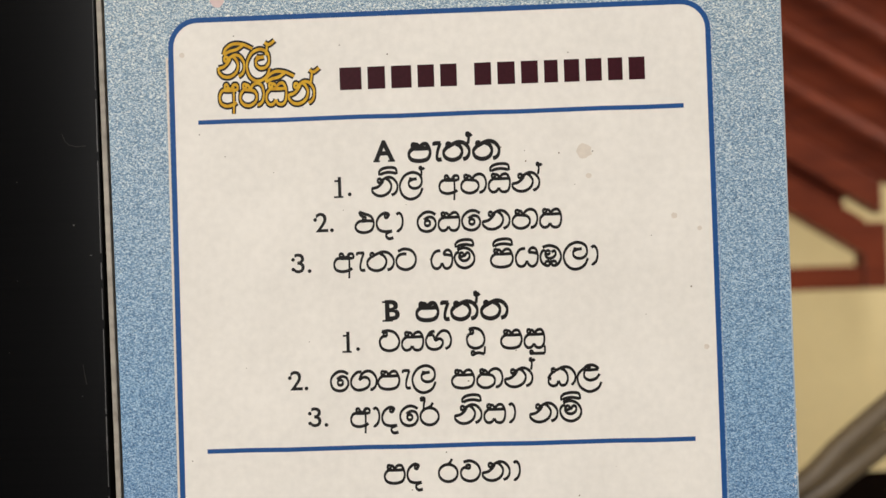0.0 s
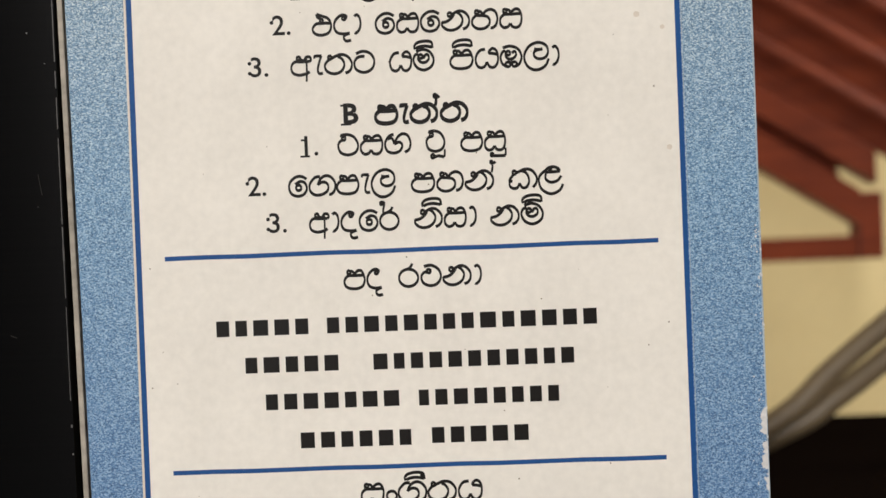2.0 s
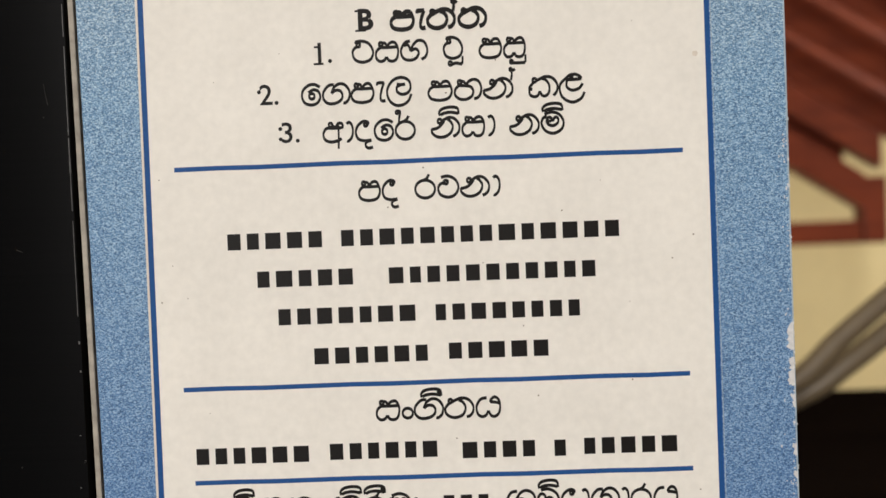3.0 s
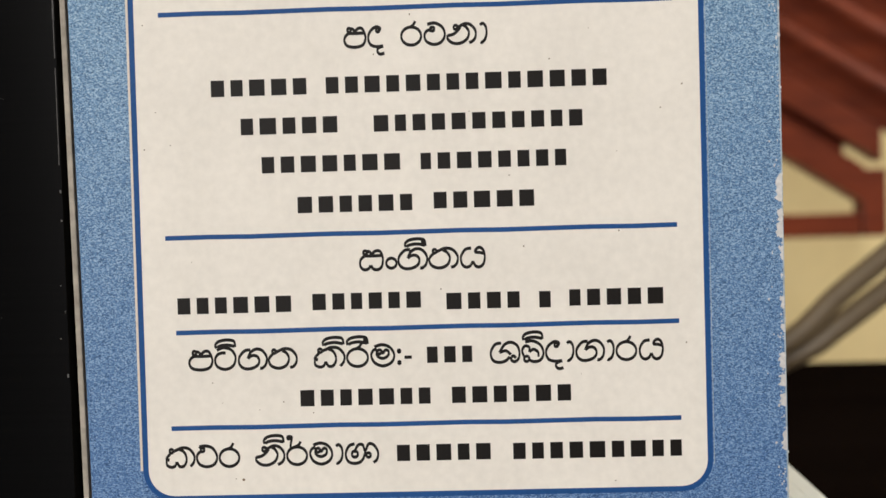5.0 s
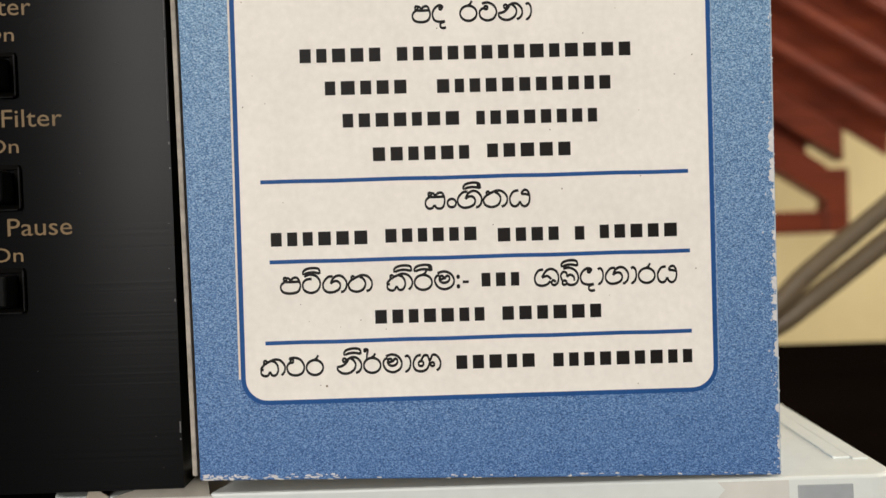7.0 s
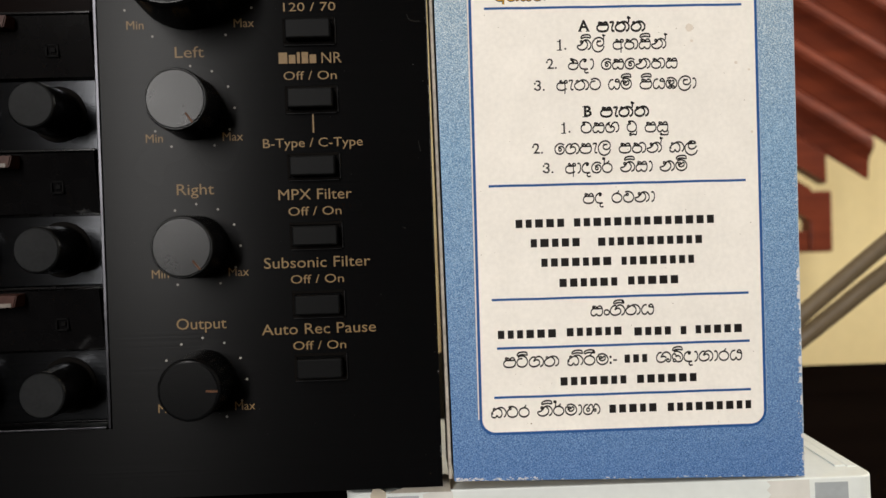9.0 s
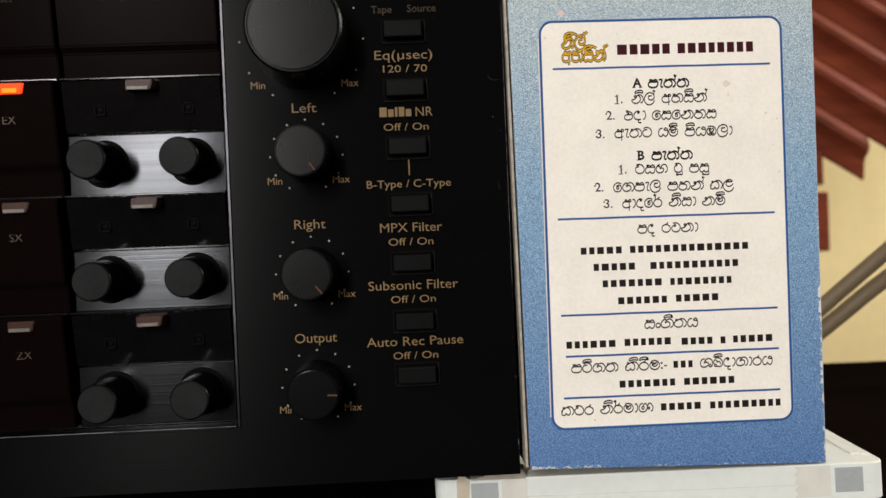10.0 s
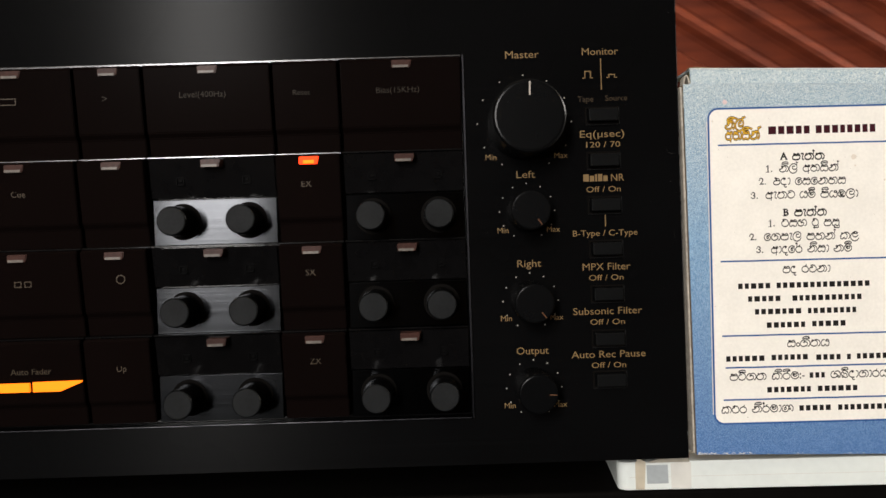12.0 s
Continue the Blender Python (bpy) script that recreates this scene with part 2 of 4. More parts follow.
def tube(points, r, seg=14, steps=10):
    """A round cable through points (millimetres)."""
    pts = smooth_path([Vector(p) for p in points], steps)
    bm = bmesh.new()
    loops = []
    for k, p in enumerate(pts):
        d = (pts[min(k + 1, len(pts) - 1)] - pts[max(k - 1, 0)]).normalized()
        u = d.cross(Vector((0, 1, 0))).normalized()
        v = d.cross(u)
        loops.append([bm.verts.new((p + r * (math.cos(2 * math.pi * i / seg) * u + math.sin(2 * math.pi * i / seg) * v)) * MM) for i in range(seg)])
    for a, b in zip(loops, loops[1:]):
        for i in range(seg):
            bm.faces.new((a[i], b[i], b[(i + 1) % seg], a[(i + 1) % seg]))
    bm.faces.new(loops[0])
    bm.faces.new(loops[-1])
    bmesh.ops.recalc_face_normals(bm, faces=bm.faces)
    return bm


def smooth_path(p, steps):
    out = []
    for k in range(len(p) - 1):
        a, b, c, d = p[max(k - 1, 0)], p[k], p[k + 1], p[min(k + 2, len(p) - 1)]
        for s in range(steps):
            t = s / steps
            out.append(0.5 * (2 * b + (c - a) * t + (2 * a - 5 * b + 4 * c - d) * t * t + (3 * b - a - 3 * c + d) * t ** 3))
    return out + [p[-1]]


def add_ribbon(bm, pts, width, y, contrast=0.0):
    """A flat pen stroke in the plane y through points (x, z); level parts are broader by contrast."""
    n = len(pts)
    left, right = [], []
    for k in range(n):
        a, b = pts[max(k - 1, 0)], pts[min(k + 1, n - 1)]
        dx, dz = b[0] - a[0], b[1] - a[1]
        d = math.hypot(dx, dz) or 1
        h = width / 2 * (1 - contrast / 2 + contrast * abs(dx / d))
        x, z = pts[k]
        left.append(bm.verts.new(((x - dz / d * h) * MM, y * MM, (z + dx / d * h) * MM)))
        right.append(bm.verts.new(((x + dz / d * h) * MM, y * MM, (z - dx / d * h) * MM)))
    for k in range(n - 1):
        bm.faces.new((left[k], left[k + 1], right[k + 1], right[k]))


def lettering(text, height, cx, cz, y, align="CENTER", bold=0.0, width=None):
    """Words in the built-in font as a mesh, with capitals of that height, standing in the plane y."""
    cu = bpy.data.curves.new("words", "FONT")
    cu.body, cu.size, cu.align_x, cu.align_y = text, height / 0.72, align, "CENTER"
    cu.offset = bold
    cu.resolution_u = 3
    ob = bpy.data.objects.new("words", cu)
    me = bpy.data.meshes.new_from_object(ob)
    bm = bmesh.new()
    bm.from_mesh(me)
    bpy.data.objects.remove(ob)
    bpy.data.meshes.remove(me)
    wide = max(v.co.x for v in bm.verts) - min(v.co.x for v in bm.verts)
    k = width / wide if width else 1
    for v in bm.verts:
        v.co = ((cx + v.co.x * k) * MM, y * MM, (cz + v.co.y) * MM)
    return bm


# ---- room ----
def structure(name, bm, mat, label, category):
    return tagged(part(name, bm, mat, None), label, category, kind="structure")


def wall_with_opening(axis, at, thick, lo, hi, z0, z1, o0, o1, oz0, oz1):
    """A wall across x ('x') or y ('y') with one opening through it."""
    bm = bmesh.new()
    for a, b, c, d in ((lo, o0, z0, z1), (o1, hi, z0, z1), (o0, o1, z0, oz0), (o0, o1, oz1, z1)):
        if axis == "x":
            add_box(bm, a, b, at, at + thick, c, d)
        else:
            add_box(bm, at, at + thick, a, b, c, d)
    return bm


structure("floor", box(-2300, 2300, -2300, 1500, -830, -780), FLOOR, "brown tiled floor under the dark table", "floor")
structure("ceiling", box(-2300, 2300, -2300, 1500, 1800, 1860), CEIL, "plain white plastered ceiling", "ceiling")
structure("wall_north", box(-2300, 2300, 1500, 1600, -780, 1800), WALL, "cream painted wall behind the wooden rack", "wall")
# west and south walls are unseen; their dark colour keeps the deck's reflections down
structure("wall_west", box(-2400, -2300, -2300, 1500, -780, 1800), DARK_WALL, "unseen dark brown wall, added to cut reflections in the deck", "wall")
structure("wall_south", wall_with_opening("x", -2400, 100, -2300, 2300, -780, 1800, -960, -640, 60, 1440), DARK_WALL, "unseen dark brown wall with a window opening, darkened to cut reflections", "wall")
structure("wall_east", wall_with_opening("y", 2300, 100, -2300, 1500, -780, 1800, -160, 860, 340, 1460), WALL, "cream painted wall with a window opening", "wall")


def window(name, axis, at, lo, hi, z0, z1):
    top = thing(name, ((lo + hi) / 2, at, z0) if axis == "x" else (at, (lo + hi) / 2, z0), "white painted window frame in the wall", "window", kind="structure")
    for a, b, c, d in ((lo, lo + 28, z0, z1), (hi - 28, hi, z0, z1), (lo + 28, hi - 28, z0, z0 + 28), (lo + 28, hi - 28, z1 - 28, z1)):
        bm = box(a, b, at, at + 40, c, d, 2) if axis == "x" else box(at, at + 40, a, b, c, d, 2)
        part("window_frame", bm, FRAME, top)


window("window_1", "x", -2380, -960, -640, 60, 1440)
window("window_2", "y", 2330, -160, 860, 340, 1460)


# ---- dark table and black plinth ----
table = thing("table", (0, 0, -780), "dark brown wooden table with a square edge", "table")
part("tabletop", box(-620, 720, -420, 310, -62, -30, 3), TABLE, table)
for lx in (-580, 630):
    for ly in (-380, 230):
        part("leg", box(lx, lx + 50, ly, ly + 50, -780, -62.2, 3), TABLE, table)

tagged(part("plinth", box(-440, 79, 8, 285, -30, -12.0, 1.2), LACQUER, None), "low black lacquered plinth under the tape deck", "plinth")

# ---- tape deck ----
DECK_SKEW = Matrix(((0.9913, 0, -0.0070, -0.00002), (0, 1, 0, 0), (0.0044, 0, 0.9979, 0.00043), (0, 0, 0, 1)))
deck = thing("tape_deck", (-220, 100, -11.95), "black brushed-metal cassette tape deck with knobs and lit keys", "tape deck")


def deck_part(name, bm, mat, parent=None, label="", smooth=False):
    bm.transform(DECK_SKEW)
    return part(name, bm, mat, parent or deck, label, smooth)


WX1, WX0, WZ0, WZ1 = -67.3, -300.0, 13.4, 123.4
deck_part("body", box(-432, -2.8, 6.5, 270, -0.4, 186, 1.0), GLOSS)
front = bmesh.new()
grid = [[front.verts.new((x * MM, 1 * MM, z * MM)) for z in (-0.6, WZ0, WZ1, 186)] for x in (-432, WX0, WX1, -2.6)]
sheet = [front.faces.new((grid[i][j], grid[i + 1][j], grid[i + 1][j + 1], grid[i][j + 1])) for i in range(3) for j in range(3) if (i, j) != (1, 1)]
bmesh.ops.recalc_face_normals(front, faces=front.faces)
back = bmesh.ops.extrude_face_region(front, geom=sheet)["geom"]
for v in back:
    if isinstance(v, bmesh.types.BMVert):
        v.co.y = 6.4 * MM
bmesh.ops.recalc_face_normals(front, faces=front.faces)
panel = deck_part("front_panel", front, BRUSHED, label="black horizontally brushed metal fascia")
for fx in (-410, -230, -45):
    for fy in (90, 240):
        part("foot", box(fx - 10, fx + 10, fy - 10, fy + 10, -11.95, 0.4 + 0.011 * fx, 1.5), LACQUER, deck, "black rubber foot")

# polished edges of the key bay, lips in the fascia; only the upper is coloured as lit
deck_part("bay_edge", box(WX1 - 0.9, WX1 - 0.05, 0.75, 5, WZ0, WZ1, 0.2), UNLIT_EDGE, label="polished upright edge of the key bay")
deck_part("bay_edge", box(WX0, WX1 - 1, 0.8, 5, WZ1 - 0.75, WZ1 - 0.05, 0.2), LIT_EDGE, label="polished upper edge of the key bay, coloured as lit")
deck_part("bay_edge", box(WX0, WX1 - 1, 0.6, 5, WZ0 + 0.05, WZ0 + 0.6, 0.2), UNLIT_EDGE, label="polished lower edge of the key bay")
deck_part("bay_floor", box(WX0, WX1, 5.6, 6.4, WZ0, WZ1), GLOSS)

LEDGES = (122.6, 94.8, 68.1, 41.4, 14.6)
COLUMNS = ((-105.0, -68.4, "wide"), (-125.2, -105.4, "key"), (-163.9, -125.6, "wide"), (-184.6, -164.3, "key"), (-222.6, -185.0, "key"), (-243, -223.0, "key"), (-299, -243.4, "key"))


def key(x0, x1, z0, z1, label=""):
    """A piano-like key: a flat face that steps back at its foot."""
    prof = ((5.5, z1), (-1.4, z1), (-2.3, z1 - 0.9), (0.3, z0 + 7.2), (1.6, z0 + 5.6), (2.4, z0), (5.5, z0))
    bm = along_x(prof, x0 + 0.35, x1 - 0.35)
    bmesh.ops.bevel(bm, geom=bm.edges[:], offset=0.25 * MM, segments=2, affect="EDGES")
    return deck_part("key", bm, KEY, label=label)


def lamp_tab(cx, cz, mat, label):
    """A small clear tab under a ledge, cut slantwise at one end."""
    bm = bmesh.new()
    w, h = 3.5, 1.5
    low = [(-w, 5, -h), (w - 0.6, 5, -h), (w, 5, h), (-w, 5, h)]
    fore = [(-w, -2.6, -h), (w - 1.6, -2.6, -h), (w - 1.0, -2.6, h * 0.55), (-w, -2.6, h * 0.55)]
    a = [bm.verts.new(((cx + x) * MM, y * MM, (cz + z) * MM)) for x, y, z in low]
    b = [bm.verts.new(((cx + x) * MM, y * MM, (cz + z) * MM)) for x, y, z in fore]
    bm.faces.new(a)
    bm.faces.new(b)
    for k in range(4):
        bm.faces.new((a[k], b[k], b[(k + 1) % 4], a[(k + 1) % 4]))
    bmesh.ops.recalc_face_normals(bm, faces=bm.faces)
    bmesh.ops.bevel(bm, geom=bm.edges[:], offset=0.2 * MM, segments=2, affect="EDGES")
    tab = deck_part("indicator_lamp", bm, mat, label=label)
    # unlit tabs get a pale strip that paints their lower highlight
    if mat == TAB:
        deck_part("lip", box(cx - w + 0.3, cx + w - 2.0, -2.75, -2.5, cz - h + 0.05, cz - h + 0.85, 0.08), LIP_SHINE, tab, "pale strip painted as the highlight on the tab's lower face")
    return tab


def trim_knob(cx, cz, plate):
    """A small round trimming knob on its plate."""
    body = deck_part("trim_knob", turned(cx, cz, ((-8.1, 4.0), (-8.4, 4.05), (-8.0, 4.35), (-5, 4.5), (2.9, 4.7)), 36), KNOB_SIDE, plate, "round black plastic knob")
    deck_part("cap", turned(cx, cz, ((-8.6, 3.9), (-8.3, 4.15), (-8.1, 4.15)), 36), KNOB, body)
    deck_part("collar", turned(cx, cz, ((2.7, 5.5), (3.1, 5.6)), 36), LACQUER, plate)


for c, (x0, x1, sort) in enumerate(COLUMNS):
    for r in range(4):
        top, foot = LEDGES[r], LEDGES[r + 1]
        cx = (x0 + x1) / 2
        if sort == "wide" and r > 0:
            strip = ((5.5, top - 0.5), (0.2, top - 0.5), (2.4, foot + 14.6), (5.5, foot + 14.6))
            deck_part("display_window", along_x(strip, x0 + 0.3, x1 - 0.3), GLOSS, label="glossy black strip above the trimming knobs")
            plate = deck_part("knob_plate", box(x0 + 0.2, x1 - 0.2, 3.0, 5.5, foot + 0.2, foot + 14.2, 0.25), PLATE, label="grey brushed-metal plate under two knobs")
            for k, dx in enumerate((-9.8, 10.3)):
                trim_knob(cx + dx, foot + 7.4, plate)
                glyph_z = foot + 19.6
                for ox, oz, w, h in ((0, 1.1, 2.4, 0.3), (0, -1.1, 2.4, 0.3), (-1.1, 0, 0.3, 2.4), (1.1, 0, 0.3, 2.4), (0.2, 0.1, 0.9, 0.8)):
                    deck_part("faint_mark", box(cx + dx + ox - w / 2, cx + dx + ox + w / 2, 1.05, 1.9, glyph_z + oz - h / 2, glyph_z + oz + h / 2), FAINT)
        else:
            key(x0, x1, foot + 0.3, top - 0.3)
        # shelves in the upper rows take the lit tone where their highlight shows
        deck_part("ledge", box(x0, x1, 0.1, 5.4, top - 0.25, top + 0.25, 0.12), LIT_EDGE if r < 2 and c in (1, 2, 3, 4) else GLOSS, label="thin shelf above a key")
        if c < 5 and not (r == 3 and c in (3, 4)) and not (r == 0 and c == 1):
            lit = c == 1 and r == 1
            lamp_tab(cx + (1.0 if c != 4 else 1.4), top - 1.9, RED_GLOW if lit else TAB, "glowing orange-red indicator lamp" if lit else "unlit pinkish clear indicator tab")
            if lit:
                deck_part("lamp_core", box(cx - 1.2, cx + 2.0, -2.72, -2.55, top - 3.2, top - 2.2, 0.05), AMBER_GLOW, label="bright amber core of the lamp")

# lit bars of the fader key
deck_part("fader_lamp", extruded(((-200.2, 25.9), (-192, 25.9), (-185.6, 28.4), (-185.4, 29.0), (-200.2, 28.8)), -1.35, 1.0, 0.1), AMBER_GLOW, label="glowing amber wedge-shaped lamp")
deck_part("fader_lamp", extruded(((-216, 25.9), (-201.2, 25.9), (-201.2, 28.6), (-216, 28.6)), -1.35, 1.0, 0.1), AMBER_GLOW, label="glowing amber bar lamp")

# printed words on the keys, whose faces lean back towards the foot
def key_y(z):
    foot = max(f for f in LEDGES if f < z)
    top = min(f for f in LEDGES if f > z)
    a, b = top - 1.2, foot + 7.5
    return -2.3 + 2.6 * (a - z) / (a - b) - 0.12


for words, x, z, h in (("EX", -116.0, 85.6, 1.9), ("SX", -115.6, 59.1, 1.9), ("ZX", -115.0, 32.5, 1.9), ("Cue", -202.5, 84.9, 1.9), ("Up", -173.4, 32.0, 1.9),
                       ("Auto Fader", -200.6, 31.9, 1.9), ("Level(400Hz)", -146.2, 113.2, 1.9), ("Reset", -116.6, 112.9, 1.7), ("Bias(15KHz)", -87.6, 112.9, 1.9), (">", -175.6, 112.6, 2.2)):
    deck_part("printed_word", lettering(words, h, x, z, key_y(z)), RUBBED if z > 100 else DIM)


def outline_mark(x0, x1, z0, z1, y, w, mat):
    bm = bmesh.new()
    for a, b, c, d in ((x0, x1, z1 - w, z1), (x0, x1, z0, z0 + w), (x0, x0 + w, z0 + w, z1 - w), (x1 - w, x1, z0 + w, z1 - w)):
        add_box(bm, a, b, y, y + 0.05, c, d)
    return deck_part("printed_mark", bm, mat)


outline_mark(-207.5, -202.0, 111.5, 113.6, key_y(113.6), 0.3, DIM)
outline_mark(-204.6, -202.4, 57.2, 59.0, key_y(59.0), 0.3, DIM)
outline_mark(-201.6, -199.4, 57.2, 59.0, key_y(59.0), 0.3, DIM)
ring = bmesh.new()
add_ribbon(ring, [(-172.6 + 1.25 * math.cos(k * 0.2618), 58.8 + 1.25 * math.sin(k * 0.2618)) for k in range(25)], 0.3, key_y(60.0))
deck_part("printed_mark", ring, DIM)


def dial(cx, cz, r, reach, ring_r, pointer, name, word_z, word_w, low):
    """A round knob with dots round it, its name above, Min and Max below."""
    knob = deck_part("dial_knob", turned(cx, cz, ((-reach, r * 0.93), (-reach, r * 0.955), (-reach + 0.5, r), (-reach + 2, r * 1.01), (0.6, r * 1.06), (1.05, r * 1.06)), 64), KNOB_SIDE, panel, "round black control knob")
    deck_part("cap", turned(cx, cz, ((-reach - 0.1, r * 0.90), (-reach - 0.02, r * 0.94), (-reach + 0.02, r * 0.94)), 64), DIAL, knob, "matt dark face of the knob")
    t = radians(90 - pointer)
    bm = bmesh.new()
    add_ribbon(bm, [(cx + q * r * math.cos(t), cz + q * r * math.sin(t)) for q in (0.55, 0.75, 0.92)], 0.5 if r > 8 else 0.38, -reach - 0.14)
    deck_part("pointer", bm, POINTER if r > 8 else DULL_POINTER, knob)
    for k in range(11):
        a = radians(90 - (-150 + 30 * k))
        deck_part("scale_dot", turned(cx + ring_r * math.cos(a), cz + ring_r * math.sin(a), ((0.93, 0.24), (0.99, 0.24)), 10), DOT, panel)
    deck_part("printed_word", lettering("Max", 1.75, cx + ring_r * 0.5 + 1.5, low, 0.95, "LEFT"), GOLD, panel)
    deck_part("printed_word", lettering("Min", 1.75, cx - ring_r * 0.5 - 1.5, low, 0.95, "RIGHT"), GOLD, panel)
    deck_part("printed_word", lettering(name, 2.25, cx - 0.2, word_z, 0.95, width=word_w), GOLD, panel)


dial(-49.6, 102.3, 10.6, 13.0, 14.3, 2, "Master", 122.7, 10.2, 92.1)
dial(-49.6, 75.6, 5.8, 10.0, 8.4, 145, "Left", 86.6, 5.7, 69.9)
dial(-49.4, 48.5, 5.8, 10.0, 8.4, 142, "Right", 59.7, 7.3, 43.3)
dial(-49.1, 22.2, 5.8, 10.0, 8.4, 93, "Output", 33.3, 9.8, 16.9)


def push_button(cx, cz):
    bezel = bmesh.new()
    for a, b, c, d in ((-5.2, 5.2, 2.1, 2.7), (-5.2, 5.2, -2.7, -2.1), (-5.2, -4.6, -2.1, 2.1), (4.6, 5.2, -2.1, 2.1)):
        add_box(bezel, cx + a, cx + b, 0.6, 1.05, cz + c, cz + d, 0.12)
    rim = deck_part("push_button", bezel, LACQUER, panel, "small black rectangular push button")
    deck_part("button_cap", box(cx - 4.4, cx + 4.4, -2.0, 1.05, cz - 1.9, cz + 1.9, 0.3), BUTTON, rim)
    # thin grey strips paint a highlight on the right and lower bezel edges
    deck_part("bezel_glint", box(cx + 5.05, cx + 5.3, 0.52, 0.9, cz - 2.5, cz + 2.4, 0.08), BEZEL_GLINT, rim, "grey highlight painted along the bezel's edge")
    deck_part("bezel_glint", box(cx - 5.0, cx + 4.9, 0.52, 0.9, cz - 2.78, cz - 2.6, 0.06), BEZEL_GLINT, rim, "grey highlight painted along the bezel's edge")


for z in (103.7, 90.2, 76.8, 63.6, 50.0, 36.5, 24.1):
    push_button(-26.0, z)
for words, z, h, w in (("Monitor", 123.0, 2.2, 11.0), ("Eq(\u00b5sec)", 98.2, 2.2, 13.5), ("120 / 70", 95.0, 1.75, 10.3), ("Off / On", 81.5, 1.75, 10.5), ("B-Type / C-Type", 68.3, 1.85, 19.7),
                       ("MPX Filter", 58.1, 2.2, 14.5), ("Off / On", 54.8, 1.75, 10.5), ("Subsonic Filter", 44.7, 2.2, 21.0), ("Off / On", 41.4, 1.75, 10.5), ("Auto Rec Pause", 31.6, 2.2, 22.6), ("Off / On", 28.3, 1.75, 10.5)):
    deck_part("printed_word", lettering(words, h, -26.1, z, 0.95, width=w), GOLD, panel)
deck_part("printed_word", lettering("NR", 2.2, -24.0, 84.9, 0.95, "LEFT"), GOLD, panel)
for k, (a, b) in enumerate(((-32.6, -30.9), (-30.6, -29.3), (-29.0, -28.4), (-28.1, -26.8), (-26.5, -25.2))):
    deck_part("printed_bar", box(a + 0.4, b + 0.4, 0.93, 0.98, 84.0, 85.7 + (0.5 if k in (0, 2, 3) else 0)), GOLD, panel)
deck_part("printed_word", lettering("Tape", 1.75, -33.2, 108.8, 0.95, "LEFT"), DIM, panel)
deck_part("printed_word", lettering("Source", 1.75, -18.0, 108.9, 0.95, "RIGHT"), DIM, panel)
for z0, z1 in ((111.6, 121.0), (70.3, 74.0)):
    deck_part("printed_rule", box(-26.0, -25.7, 0.93, 0.98, z0, z1), GOLD, panel)
for cx, h in ((-29.9, 2.0), (-22.6, 0.9)):
    bm = bmesh.new()
    add_ribbon(bm, [(cx - 1.6, 115.2), (cx - 0.85, 115.2)], 0.3, 0.95)
    add_ribbon(bm, [(cx + 0.85, 115.2), (cx + 1.6, 115.2)], 0.3, 0.95)
    add_ribbon(bm, [(cx - 0.85, 115.05), (cx - 0.85, 115.2 + h)], 0.3, 0.95)
    add_ribbon(bm, [(cx + 0.85, 115.05), (cx + 0.85, 115.2 + h)], 0.3, 0.95)
    add_ribbon(bm, [(cx - 1.0, 115.2 + h), (cx + 1.0, 115.2 + h)], 0.3, 0.94)
    deck_part("printed_mark", bm, GOLD, panel)

# chipped paint on the fascia's end
rng = random.Random(5)
bm = bmesh.new()
for k in range(26):
    z = rng.uniform(3, 180)
    h = rng.choice((0.2, 0.25, 0.3, 1.6)) * rng.uniform(0.6, 1.3)
    x = -2.75 - rng.choice((0, 0, 0, 1)) * rng.uniform(0.3, 3.0)
    add_box(bm, x - 0.07, x + 0.07, 0.93, 1.0, z, z + h * (0.4 if x < -2.9 else 1))
z = 44.0
while z < 178:
    h = rng.uniform(1.0, 14.0)
    w = rng.uniform(0.012, 0.045)
    add_box(bm, -2.75 - w, -2.75 + w, 0.93, 1.0, z, z + h)
    z += h + rng.choice((0.15, 0.3, 1.0, 5.0))
tagged(deck_part("chipped_paint", bm, CHIP, panel, "bare chips along the edge of the fascia"), kind="stuff")

# scratches and dust on the brushed face
for line, w in ((((-6.6, 93.2), (-6.3, 92.4), (-5.9, 92.0), (-5.1, 91.75), (-4.0, 91.8)), 0.09), (((-5.1, 68.2), (-4.95, 67.1), (-4.75, 66.0)), 0.08), (((-8.9, 51.2), (-8.2, 50.9)), 0.07)):
    bm = bmesh.new()
    add_ribbon(bm, line, w, 0.93)
    deck_part("scratch", bm, DUST, panel, "short dull scratch in the black paint")
rng = random.Random(23)
bm = bmesh.new()
for k in range(110):
    x, z, w = rng.uniform(-64, -3.5), rng.uniform(2, 175), rng.uniform(0.03, 0.075)
    add_box(bm, x - w, x + w, 0.93, 0.99, z - w, z + w * rng.uniform(0.6, 1.6))
tagged(deck_part("dust", bm, DUST, panel, "pale dust specks on the fascia"), kind="stuff")

# ---- white cassette lying flat ----
cas = thing("cassette", (30, 30, -11.9), "white plastic audio cassette with taped-over tabs", "cassette")
CAS_TURN = Matrix.Translation(Vector((83.6, -1.4, -0.55)) * MM) @ pose(0, 0, 0, 0, -1.3, -5.0) @ Matrix.Translation(Vector((-83.6, 1.4, 0.55)) * MM)


def cas_part(name, bm, mat, parent, label=""):
    bm.transform(CAS_TURN)
    return part(name, bm, mat, parent, label)


CX0, CX1, CY0, CY1, CZ0, CZ1 = -23.2, 83.6, -1.4, 65.0, -9.35, -0.55
bm = box(CX0, CX1, CY0, CY1, CZ0, CZ1)
up = [e for e in bm.edges if abs(e.verts[0].co.z - e.verts[1].co.z) > 1e-4]
